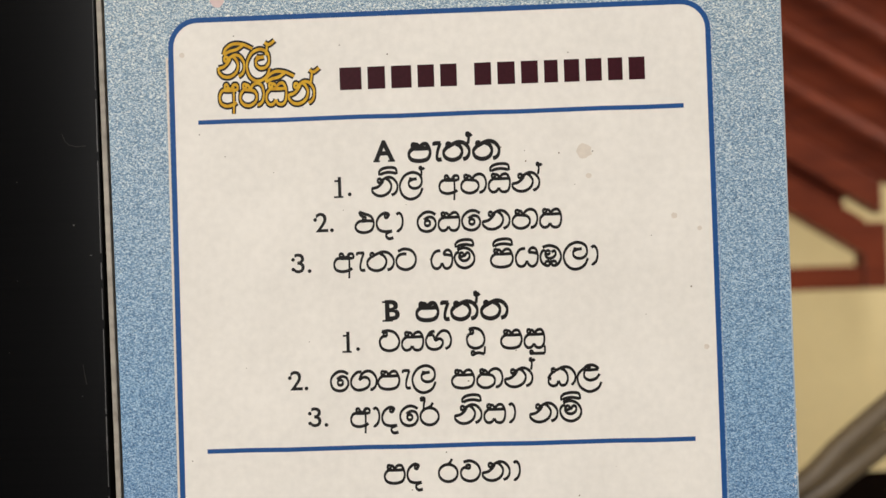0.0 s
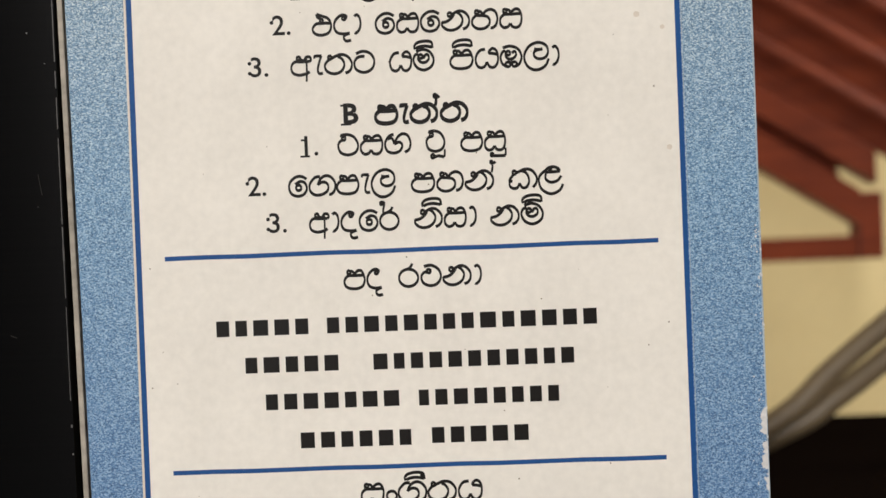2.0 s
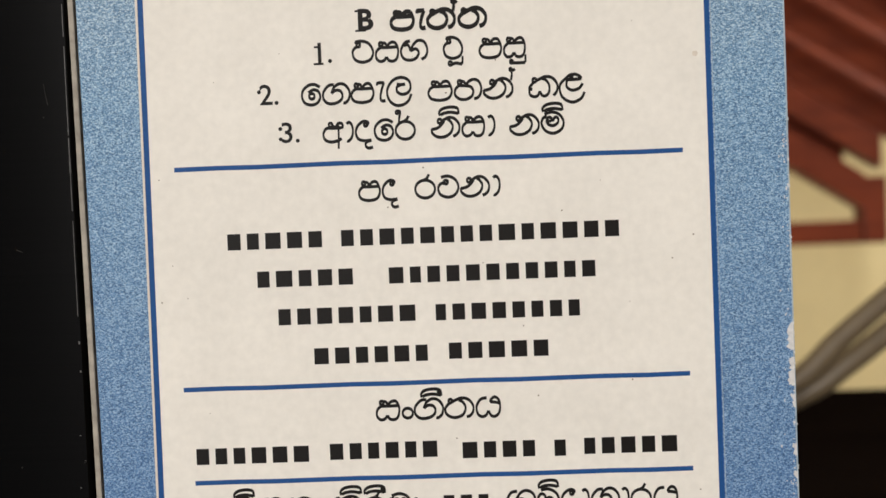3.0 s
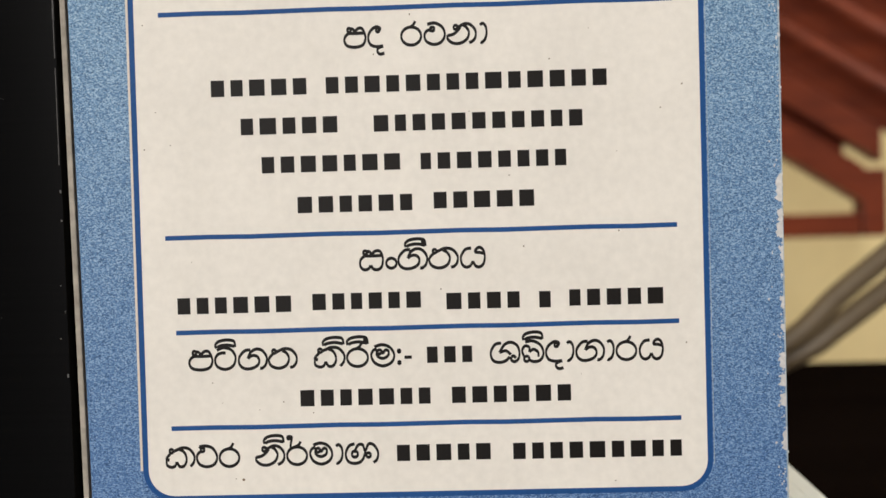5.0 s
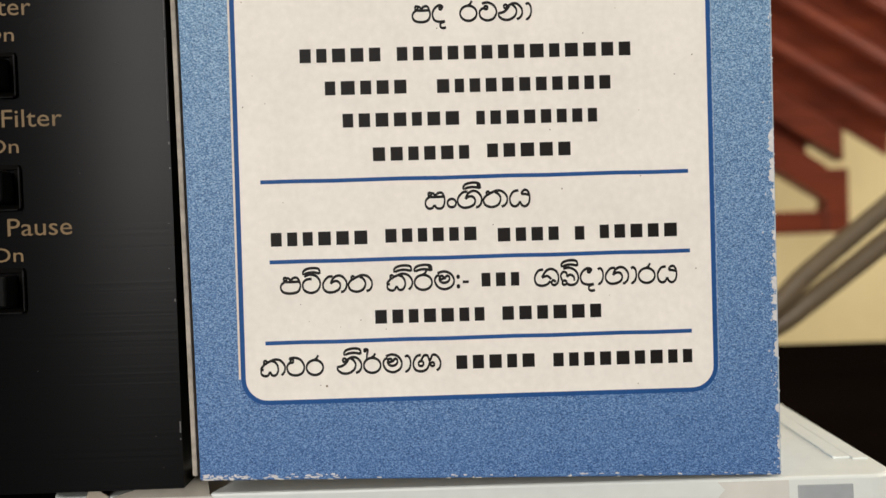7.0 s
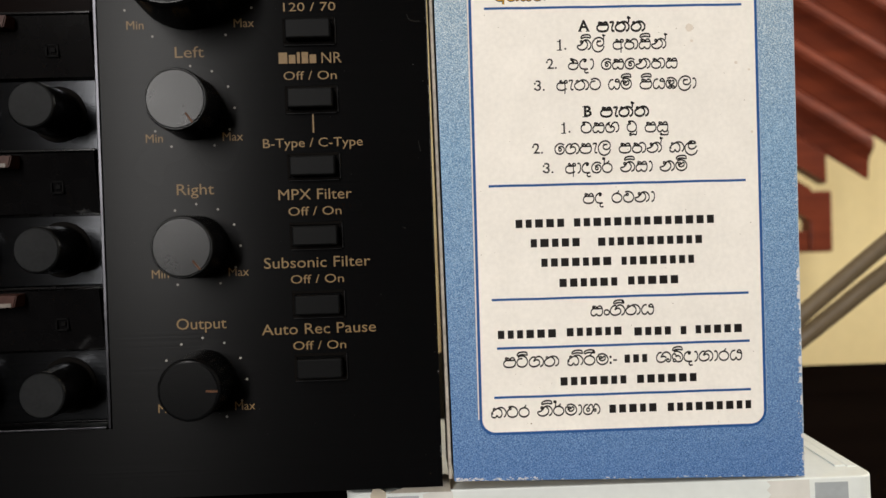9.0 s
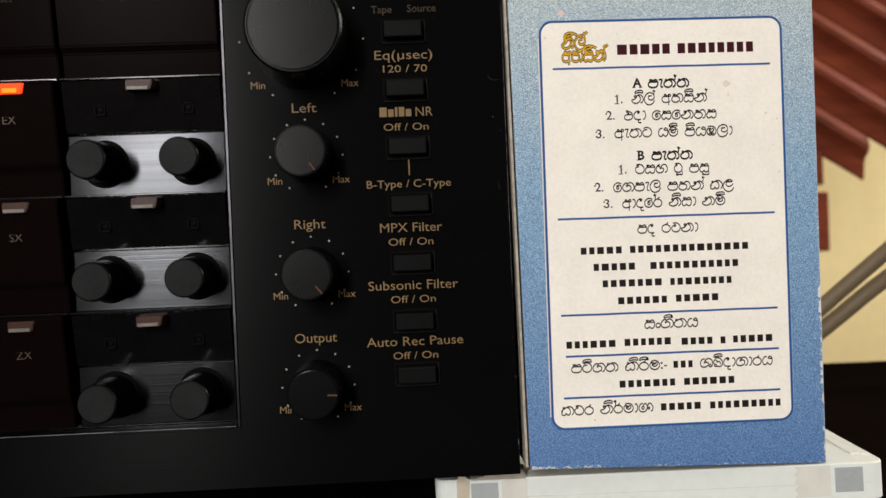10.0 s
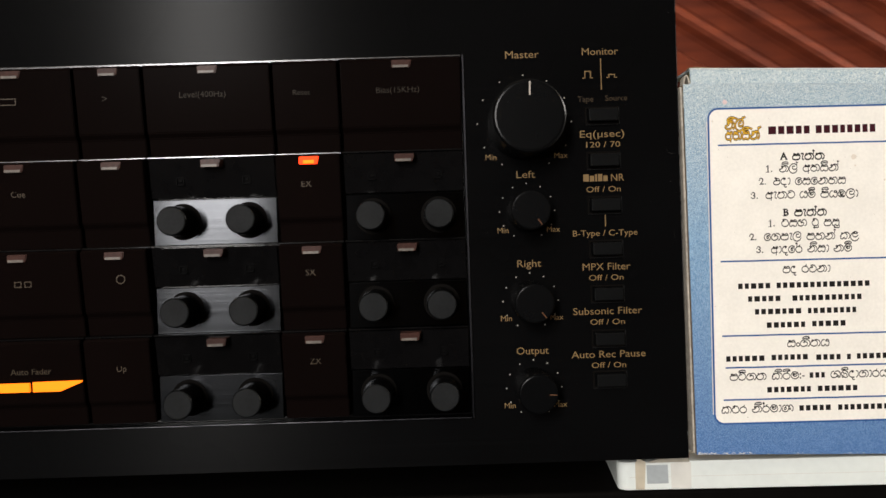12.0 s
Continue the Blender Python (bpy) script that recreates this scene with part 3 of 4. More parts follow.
bmesh.ops.bevel(bm, geom=up, offset=3.2 * MM, segments=6, affect="EDGES", profile=0.5)
flat = [e for e in bm.edges if abs(e.verts[0].co.z - e.verts[1].co.z) < 1e-6 and len(e.link_faces) == 2 and abs(e.link_faces[0].normal.z - e.link_faces[1].normal.z) > 0.5]
bmesh.ops.bevel(bm, geom=flat, offset=0.35 * MM, segments=2, affect="EDGES", profile=0.5)
shell = cas_part("shell", bm, WHITE, cas)
cas_part("seam", box(CX0 + 3.5, CX1 - 3.5, CY0 - 0.03, CY0 + 0.2, -5.35, -5.2), CLEAR_TAPE, shell, "fine seam between the shell halves")
for x in (-14.4, 71.6):
    cas_part("write_tab", box(x, x + 6.6, CY0 - 0.05, CY0 + 1, -7.4, -1.5, 0.15), GREY, cas, "grey square write-protect hole")
cas_part("label_ridge", box(CX1 - 4.9, CX1 - 2.75, 5.8, 60, CZ1 - 0.05, CZ1 + 0.24, 0.1), WHITE, cas, "raised white rib on the shell")
cas_part("label_ridge", box(CX1 - 2.68, CX1 - 0.7, 5.2, 60, CZ1 - 0.05, CZ1 + 0.22, 0.1), WHITE, cas, "raised white rib on the shell")
# yellowed sticky tape over the tabs, with a toothed cut end
teeth = [(62.2 + (0.8 if k % 2 else 0), -8.3 + k * 0.92) for k in range(9)]
cas_part("sticky_tape", extruded(teeth + [(70.6, -0.9), (70.6, -8.1)], CY0 - 0.10, CY0 - 0.06), CLEAR_TAPE, cas, "clear sticky tape with a toothed end")
cas_part("sticky_tape", extruded(((-17.9, -9.0), (-15.2, -9.1), (-14.6, -1.2), (-14.6, -0.5), (-15.6, 0.1), (-17.0, 0.8), (-17.5, -0.4), (-17.8, -0.9)), CY0 - 0.14, CY0 - 0.06), TAPE, cas, "yellowed sticky tape wrapped round the edge")
cas_part("sticky_tape", extruded(((-7.0, -9.0), (-1.0, -9.0), (-0.8, -1.2), (-1.6, -0.2), (-7.0, -1.2)), CY0 - 0.12, CY0 - 0.06), CLEAR_TAPE, cas, "yellowed sticky tape wrapped round the edge")
cas_part("sticky_tape", extruded(((-14.5, -0.8), (-12.0, 0.0), (-9.0, 0.7), (-5.2, 1.7), (-2.4, 2.9), (-1.5, 2.6), (-1.2, -0.8)), CY0 - 0.25, CY0 - 0.15), FLAP, cas, "lifted crinkled flap of sticky tape")

# ---- card box with the printed song list ----
BOX_SKEW = Matrix(((1, 0, 0, 0), (0, 1, 0, 0), (-0.0225, 0, 1, 0.00077), (0, 0, 0, 1)))
carton = thing("cassette_box", (35, 9, -0.8), "blue printed card cassette box with a song list, worn edges", "box")


def carton_part(name, bm, mat, label="", parent=None):
    bm.transform(BOX_SKEW)
    return part(name, bm, mat, parent or carton, label)


H = 111.7
LEAN = Matrix(((1, 0, -0.0147, 0.00053 * SCALE), (0, 1, 0, 0), (0, 0, 1, 0), (0, 0, 0, 1)))


def leaning(bm):
    """The glued side is not quite square to the base."""
    for v in bm.verts:
        if v.co.x < 30 * MM:
            v.co = LEAN @ v.co
    return bm


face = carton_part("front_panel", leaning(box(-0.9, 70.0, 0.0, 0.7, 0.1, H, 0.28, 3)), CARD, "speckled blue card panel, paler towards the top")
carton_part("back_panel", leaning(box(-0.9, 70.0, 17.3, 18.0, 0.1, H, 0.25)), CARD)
carton_part("side_panel", box(69.3, 69.95, 0.75, 17.25, 0.1, H, 0.2), CARD)
carton_part("side_panel", leaning(box(-0.85, -0.2, 0.75, 17.25, 0.1, H, 0.2)), BOARD)
carton_part("bottom_panel", box(-0.1, 69.2, 0.75, 17.25, 0.15, 0.8, 0.1), BOARD)
carton_part("glue_flap", leaning(box(-1.85, -1.25, 0.35, 16.5, 0.6, H - 0.8, 0.12)), TORN, "raw tan edge of the glued flap")
# pale ribbon on the right fold: its highlight painted in, along with rubbing
edge = bmesh.new()
add_ribbon(edge, [(69.82 + 0.02 * math.sin(k * 1.7), 0.6 + k * (H - 1.2) / 40) for k in range(41)], 0.14, -0.006)
carton_part("rubbed_highlight_edge", edge, EDGE, "pale line along the fold, rubbed and painted as a highlight")
edge = bmesh.new()
add_ribbon(edge, [(-0.3 + k * 70.2 / 30, H + 0.02 + 0.06 * math.sin(k * 2.3)) for k in range(31)], 0.3, -0.026)
carton_part("rubbed_highlight_edge", edge, EDGE, "pale line along the fold, rubbed and painted as a highlight")
# the lid leans back from the fold
lid = along_x(((-0.02, H - 0.45), (-0.02, H + 0.1), (0.75, H + 4.7), (1.3, H + 5.1), (17.6, H + 5.0), (17.6, H + 4.2), (1.9, H + 4.2), (1.4, H + 3.6), (0.7, H + 0.1), (0.5, H - 0.45)), 0.3, 69.4)
bmesh.ops.bevel(lid, geom=lid.edges[:], offset=0.15 * MM, segments=2, affect="EDGES")
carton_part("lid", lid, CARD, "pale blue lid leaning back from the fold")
carton_part("lid_edge", box(0.4, 69.2, 0.62, 1.1, H + 4.55, H + 4.8, 0.1), WORN, "bared white edge along the lid")


def strip(points, width):
    """The outline of a bent strip of card through points (x, z)."""
    left, right = [], []
    for k, (x, z) in enumerate(points):
        a, b = points[max(k - 1, 0)], points[min(k + 1, len(points) - 1)]
        dx, dz = b[0] - a[0], b[1] - a[1]
        d = math.hypot(dx, dz)
        left.append((x - dz / d * width / 2, z + dx / d * width / 2))
        right.append((x + dz / d * width / 2, z - dx / d * width / 2))
    return left + right[::-1]


curl = [(p.x, p.y) for p in smooth_path([Vector(p) for p in ((-1.75, H - 7.0), (-1.7, H - 0.6), (-1.35, H + 1.9), (-0.75, H + 2.7), (-0.2, H + 1.6), (0.15, H - 0.1))], 4)]
carton_part("tuck_flap", extruded(strip(curl, 0.42), 0.7, 4.0), TORN, "torn curl of card at the corner")
carton_part("torn_flap", extruded(((60.8, H + 4.8), (69.3, H + 4.75), (69.9, H + 5.9), (66.0, H + 5.85), (61.6, H + 5.2)), 1.4, 4.0), BOARD, "lifted brown layer of card at the lid's corner")
carton_part("torn_flap", extruded(((0.1, H + 4.7), (8.6, H + 4.7), (9.4, H + 5.35), (8.2, H + 5.2), (2.0, H + 5.45), (0.2, H + 5.2)), 1.4, 4.0), BOARD, "lifted brown layer of card at the lid's corner")
carton_part("torn_flap", extruded(((69.2, H - 1.2), (69.95, H - 1.0), (70.05, H + 0.9), (69.5, H + 1.3), (69.15, H + 0.4)), -0.06, 0.5), TORN, "rubbed corner where the fold ends")

LX0, LX1, LZ0, LZ1 = 5.25, 62.2, 10.1, 104.9
label_panel = part("label_panel", extruded(rounded(LX0, LX1, LZ0, LZ1, 2.9), -0.03, 0.3), PAPER, face, "cream panel with a rounded blue outline")
bm = bmesh.new()
loop = rounded(LX0, LX1, LZ0, LZ1, 2.9)
add_ribbon(bm, loop + loop[:1], 0.54, -0.05)
part("outline", bm, BLUE_INK, label_panel, "rounded blue printed outline")
bm = bmesh.new()
add_ribbon(bm, [(LX0 - 0.42, 13), (LX0 - 0.42, 60), (LX0 - 0.46, 101)], 0.24, -0.045)
part("misprint_line", bm, STAIN, face, "thin pale misprint beside the outline")
bm = bmesh.new()
add_ribbon(bm, [(LX1 + 0.40, 12.5), (LX1 + 0.40, 60), (LX1 + 0.38, 102)], 0.06, -0.045)
part("misprint_line", bm, EDGE, face, "thin pale misprint beside the outline")
for x0, x1, z in ((8.0, 59.4, 93.95), (8.0, 59.4, 59.0), (8.0, 59.4, 36.55), (8.8, 59.4, 26.95), (8.0, 59.4, 17.25)):
    bm = bmesh.new()
    add_ribbon(bm, [(x0 + (x1 - x0) * k / 12, z + 0.03 * math.sin(k * 2.1)) for k in range(13)], 0.47, -0.05)
    part("rule", bm, BLUE_INK, label_panel, "blue printed rule")

# ---- the round script on the list, pen stroke by pen stroke ----
GLYPHS = {}


def arc(cx, cz, rx, rz, a0, a1):
    n = max(6, int(abs(a1 - a0) / 14))
    return [(cx + rx * math.cos(radians(a0 + (a1 - a0) * k / n)), cz + rz * math.sin(radians(a0 + (a1 - a0) * k / n))) for k in range(n + 1)]


def loop_at(cx, cz, r):
    return arc(cx, cz, r, r, 0, 360)


def pen(*points):
    return [tuple(p) for p in smooth_path([Vector(p) for p in points], 5)]


def glyph(key_name, advance, *strokes):
    GLYPHS[key_name] = (advance, strokes)


glyph("pa", 1.30, pen((0.26, 0.70), (0.08, 0.55), (0.02, 0.32), (0.18, 0.08), (0.60, 0.0), (1.02, 0.10), (1.18, 0.42), (1.12, 0.72), (1.0, 0.92), (0.82, 0.94), (0.68, 0.84), (0.62, 0.72)), pen((0.24, 0.70), (0.65, 0.69), (1.12, 0.70)), loop_at(0.29, 0.86, 0.09), pen((0.36, 0.92), (0.50, 0.90), (0.62, 0.74)))
glyph("ta", 1.54, pen((0.28, 0.76), (0.10, 0.58), (0.03, 0.40), (0.12, 0.16), (0.36, 0.02), (0.64, 0.01), (0.92, 0.16), (1.04, 0.48), (0.92, 0.76), (0.72, 0.88)), loop_at(0.30, 0.84, 0.09), pen((0.36, 0.78), (0.55, 0.88), (0.85, 0.98), (1.18, 0.90), (1.41, 0.60), (1.40, 0.28), (1.26, 0.08), (1.08, 0.02)))
glyph("na", 1.56, pen((0.02, 0.44), (0.04, 0.22), (0.30, 0.02), (0.66, 0.01), (0.98, 0.20), (1.10, 0.52), (0.98, 0.78), (0.80, 0.92)), pen((0.02, 0.40), (0.30, 0.46), (0.52, 0.62), (0.66, 0.80)), loop_at(0.44, 0.80, 0.10), pen((0.50, 0.74), (0.66, 0.86), (0.92, 0.97), (1.20, 0.90), (1.42, 0.62), (1.42, 0.30), (1.28, 0.10), (1.10, 0.02)))
glyph("la", 1.38, pen((0.54, 0.86), (0.74, 0.82), (0.98, 0.84)), pen((0.76, 0.82), (0.54, 0.70), (0.55, 0.48), (0.76, 0.34), (1.06, 0.38), (1.24, 0.60), (1.22, 0.92), (1.02, 1.12), (0.68, 1.18), (0.28, 1.0), (0.02, 0.54), (0.12, 0.06), (0.44, -0.20), (0.80, -0.20), (1.12, 0.0), (1.28, 0.34)))
glyph("a", 1.16, pen((0.40, 0.72), (0.16, 0.66), (0.03, 0.40), (0.12, 0.12), (0.42, 0.0), (0.76, 0.05), (0.98, 0.16)), loop_at(0.42, 0.86, 0.09), pen((0.34, 0.70), (0.66, 0.69), (0.98, 0.70)), pen((0.50, 0.84), (0.68, 0.74), (0.82, 0.92), (1.0, 0.92), (1.06, 0.78), (0.97, 0.68)), pen((0.82, 0.86), (0.83, 0.30), (0.80, -0.36)))
glyph("ha", 1.46, pen((0.26, 0.72), (0.06, 0.50), (0.05, 0.22), (0.28, 0.02), (0.60, 0.0), (0.88, 0.16), (0.95, 0.42), (0.82, 0.62), (0.56, 0.68), (0.26, 0.70)), loop_at(0.29, 0.86, 0.09), pen((0.36, 0.92), (0.52, 0.86), (0.60, 0.68)), pen((0.58, 0.68), (0.76, 0.90), (1.02, 0.98), (1.26, 0.84), (1.35, 0.50), (1.27, 0.18), (1.10, 0.03), (0.98, 0.03)))
glyph("sa", 1.26, pen((0.26, 0.70), (0.06, 0.50), (0.04, 0.20), (0.20, 0.01), (0.42, 0.04), (0.56, 0.22)), pen((0.56, 0.22), (0.68, 0.03), (0.92, 0.0), (1.09, 0.16), (1.15, 0.50), (1.10, 0.76), (0.98, 0.93), (0.80, 0.93), (0.66, 0.82), (0.62, 0.70)), pen((0.22, 0.70), (0.60, 0.69), (1.10, 0.70)), loop_at(0.29, 0.86, 0.09), pen((0.36, 0.92), (0.50, 0.90), (0.62, 0.74)))
glyph("e_letter", 1.12, pen((0.52, 0.60), (0.20, 0.56), (0.02, 0.30), (0.16, 0.06), (0.50, -0.02), (0.86, 0.10), (1.0, 0.45), (0.86, 0.82), (0.50, 0.98), (0.24, 1.08)), loop_at(0.50, 0.72, 0.08), pen((0.24, 1.08), (0.30, 0.92), (0.48, 0.80)), pen((0.36, 0.58), (0.68, 0.60), (0.96, 0.58)))
glyph("da", 1.0, pen((0.60, 0.76), (0.70, 0.90), (0.46, 0.98), (0.16, 0.78), (0.03, 0.45), (0.14, 0.12), (0.45, 0.0), (0.84, 0.02)), loop_at(0.56, 0.82, 0.09), pen((0.84, 0.02), (0.58, -0.08), (0.52, -0.24), (0.66, -0.38), (0.90, -0.34)))
glyph("tta", 1.18, pen((0.12, 0.98), (0.45, 1.10), (0.85, 0.98), (1.05, 0.60), (0.92, 0.18), (0.52, 0.0), (0.12, 0.16), (0.02, 0.50), (0.16, 0.76), (0.40, 0.84), (0.56, 0.82)))
glyph("ya", 1.30, pen((0.55, 0.95), (0.25, 0.88), (0.04, 0.52), (0.10, 0.14), (0.30, 0.0), (0.50, 0.08), (0.62, 0.30)), pen((0.62, 0.30), (0.74, 0.06), (0.94, 0.0), (1.14, 0.18), (1.20, 0.55), (1.12, 0.86), (0.94, 0.98), (0.76, 0.86), (0.72, 0.72)), pen((0.72, 0.74), (0.95, 0.72), (1.18, 0.66)))
glyph("ma", 1.22, pen((0.18, 0.96), (0.55, 1.06), (0.92, 0.92), (1.12, 0.55), (1.0, 0.18), (0.60, -0.01), (0.20, 0.14), (0.02, 0.50), (0.12, 0.78), (0.30, 0.82)), pen((0.32, 0.76), (0.28, 0.58), (0.40, 0.42), (0.62, 0.38), (0.82, 0.50), (0.86, 0.70), (0.74, 0.80), (0.60, 0.68)), loop_at(0.42, 0.70, 0.10), pen((0.50, 0.74), (0.58, 0.64), (0.66, 0.74)))
glyph("va", 1.16, pen((0.16, 1.02), (0.50, 1.06), (0.85, 0.92), (1.05, 0.52), (0.92, 0.14), (0.52, 0.0), (0.14, 0.14), (0.02, 0.50), (0.16, 0.74), (0.38, 0.78)), loop_at(0.32, 0.87, 0.09), pen((0.30, 0.95), (0.22, 0.98), (0.16, 1.04)))
glyph("mba", 1.24, pen((0.16, 0.98), (0.54, 1.06), (0.94, 0.90), (1.12, 0.50), (1.0, 0.14), (0.80, 0.0)), pen((0.36, 0.0), (0.12, 0.16), (0.03, 0.48), (0.14, 0.76), (0.30, 0.82)), pen((0.32, 0.76), (0.30, 0.56), (0.44, 0.40), (0.68, 0.42), (0.84, 0.60), (0.78, 0.78), (0.62, 0.70)), loop_at(0.43, 0.70, 0.10), loop_at(0.40, 0.12, 0.12), loop_at(0.74, 0.12, 0.12), pen((0.58, 0.42), (0.58, 0.26), (0.58, 0.08)))
glyph("nga", 1.46, pen((0.50, 0.96), (0.24, 0.88), (0.03, 0.50), (0.14, 0.12), (0.46, 0.0), (0.78, 0.10), (0.92, 0.38), (0.76, 0.56), (0.50, 0.46)), pen((0.18, 0.74), (0.36, 0.78), (0.46, 0.66), (0.50, 0.46)), pen((0.50, 0.46), (0.68, 0.80), (0.94, 0.98), (1.22, 0.88), (1.35, 0.50), (1.26, 0.16), (1.04, 0.02)))
glyph("ga", 1.50, pen((0.62, 0.95), (0.34, 0.92), (0.06, 0.60), (0.06, 0.24), (0.30, 0.02), (0.66, 0.02), (0.97, 0.18), (1.05, 0.44), (0.92, 0.64), (0.68, 0.66), (0.48, 0.52)), pen((0.48, 0.52), (0.62, 0.82), (0.90, 0.99), (1.20, 0.92), (1.42, 0.60), (1.38, 0.22), (1.20, 0.03), (1.08, 0.03)))
glyph("ka", 1.58, pen((0.28, 0.74), (0.04, 0.44), (0.20, 0.38)), pen((0.05, 0.42), (0.06, 0.14), (0.26, 0.01), (0.46, 0.06), (0.57, 0.28)), pen((0.57, 0.28), (0.70, 0.05), (0.92, 0.06), (1.06, 0.30), (1.04, 0.60), (0.90, 0.82), (0.72, 0.90)), loop_at(0.31, 0.83, 0.09), pen((0.38, 0.80), (0.58, 0.88), (0.88, 0.99), (1.22, 0.92), (1.46, 0.60), (1.44, 0.26), (1.26, 0.03)))
glyph("lla", 1.36, pen((0.42, 0.92), (0.10, 0.66), (0.0, 0.36), (0.14, -0.08), (0.60, -0.34), (1.06, -0.18), (1.26, 0.15)), pen((0.34, 0.82), (0.50, 1.0), (0.80, 1.05), (1.05, 0.94), (1.12, 0.82)), pen((0.34, 0.80), (0.70, 0.79), (1.12, 0.82)), pen((0.40, 0.80), (0.36, 0.46), (0.62, 0.26), (0.98, 0.34), (1.18, 0.58)), loop_at(0.62, 0.91, 0.06))
glyph("ra", 1.16, arc(0.52, 0.44, 0.50, 0.45, 80, 440), pen((0.46, 0.88), (0.62, 0.98), (0.74, 1.18)))
glyph("rahal", 1.16, arc(0.52, 0.44, 0.50, 0.45, 80, 440), pen((0.40, 0.87), (0.60, 0.98), (0.72, 1.16)), loop_at(0.12, 1.36, 0.06), pen((0.10, 1.42), (0.28, 1.38), (0.22, 1.05), (0.20, 0.72)))
glyph("cha", 1.16, pen((0.18, 1.0), (0.56, 1.05), (0.92, 0.84), (1.05, 0.46), (0.86, 0.10), (0.48, -0.01), (0.12, 0.15), (0.03, 0.48), (0.20, 0.70), (0.46, 0.66), (0.52, 0.80), (0.38, 0.84), (0.30, 0.74)))
glyph("sha", 1.58, pen((0.56, 0.97), (0.24, 0.90), (0.02, 0.50), (0.12, 0.12), (0.44, 0.0), (0.78, 0.08), (0.98, 0.28)), pen((0.46, 0.50), (0.72, 0.88), (1.04, 1.0), (1.36, 0.84), (1.48, 0.50), (1.42, 0.16), (1.20, 0.02), (1.04, 0.16), (1.16, 0.32), (1.30, 0.20)), pen((0.46, 0.50), (0.80, 0.58), (1.04, 0.38)))
glyph("ba", 1.22, pen((0.20, 1.0), (0.60, 1.04), (0.98, 0.82), (1.12, 0.42), (0.96, 0.08), (0.62, 0.0), (0.36, 0.12)), loop_at(0.26, 0.15, 0.13), pen((0.12, 0.28), (0.04, 0.58), (0.20, 0.80), (0.40, 0.72), (0.40, 0.50)), pen((0.40, 0.50), (0.62, 0.62), (0.84, 0.48), (0.86, 0.24)))
glyph("nna", 1.8, pen((0.50, 0.98), (0.22, 0.88), (0.04, 0.48), (0.16, 0.10), (0.50, -0.01), (0.82, 0.10), (0.98, 0.40), (1.02, 0.62)), loop_at(0.50, 0.46, 0.15), pen((0.50, 0.62), (0.68, 0.92), (0.90, 0.92), (1.02, 0.62), (1.20, 0.96), (1.46, 0.90), (1.66, 0.54), (1.60, 0.18), (1.42, 0.02)), loop_at(1.18, 0.40, 0.11))
LIFTED = (pen((-1.08, 1.08), (-1.13, 1.24), (-0.95, 1.42), (-0.55, 1.49), (-0.20, 1.42), (-0.13, 1.12)), pen((-1.06, 1.10), (-0.90, 1.19), (-0.55, 1.23), (-0.16, 1.16)))
glyph("i", 0.0, *LIFTED)
glyph("ii", 0.0, *LIFTED, loop_at(-0.24, 1.35, 0.06))
glyph("hal", 0.08, pen((-0.18, 0.86), (-0.13, 1.12), (-0.13, 1.36)), loop_at(-0.18, 1.40, 0.05), pen((-0.18, 1.40), (-0.05, 1.36), (0.04, 1.42)))
glyph("aa", 0.54, pen((0.10, 0.88), (0.24, 0.96), (0.38, 0.80), (0.42, 0.48), (0.34, 0.18), (0.18, 0.02), (0.10, 0.04)))
glyph("e", 1.10, pen((0.98, 0.86), (0.72, 1.0), (0.40, 0.98), (0.10, 0.74), (0.02, 0.42), (0.16, 0.10), (0.50, -0.02), (0.82, 0.08), (0.98, 0.36), (0.88, 0.66), (0.62, 0.74), (0.36, 0.60)), loop_at(0.54, 0.42, 0.14))
glyph("ae", 0.58, pen((0.08, 0.82), (0.12, 0.95), (0.46, 0.95)), pen((0.44, 0.95), (0.30, 0.55), (0.24, 0.20), (0.32, 0.04), (0.50, 0.05)))
glyph("swash_i", 0.0, pen((-1.25, 1.0), (-1.12, 1.26), (-0.70, 1.46), (-0.15, 1.42), (0.35, 1.22)), pen((-1.25, 1.0), (-0.90, 1.14), (-0.50, 1.22), (-0.20, 1.38)))
glyph("swash_hal", 0.10, pen((-0.30, 0.90), (-0.24, 1.20), (-0.22, 1.42)), pen((-0.36, 1.48), (-0.12, 1.38), (0.20, 1.56)))
glyph("u", 0.0, loop_at(-0.86, -0.24, 0.07), pen((-0.86, -0.3), (-0.5, -0.31), (-0.12, -0.31)), pen((-0.12, -0.31), (-0.1, -0.15), (-0.1, 0.1)))
glyph("uu", 0.0, loop_at(-0.8, -0.25, 0.09), pen((-0.78, -0.33), (-0.5, -0.24), (-0.14, -0.31)), pen((-0.14, -0.31), (-0.12, -0.15), (-0.1, 0.1)))
glyph("dot", 0.62, loop_at(0.30, 0.30, 0.25))
glyph("colon", 0.34, loop_at(0.14, 0.72, 0.05), loop_at(0.14, 0.14, 0.05))
glyph("dash", 0.45, pen((0.05, 0.4), (0.2, 0.4), (0.4, 0.4)))
glyph("gap", 0.4)


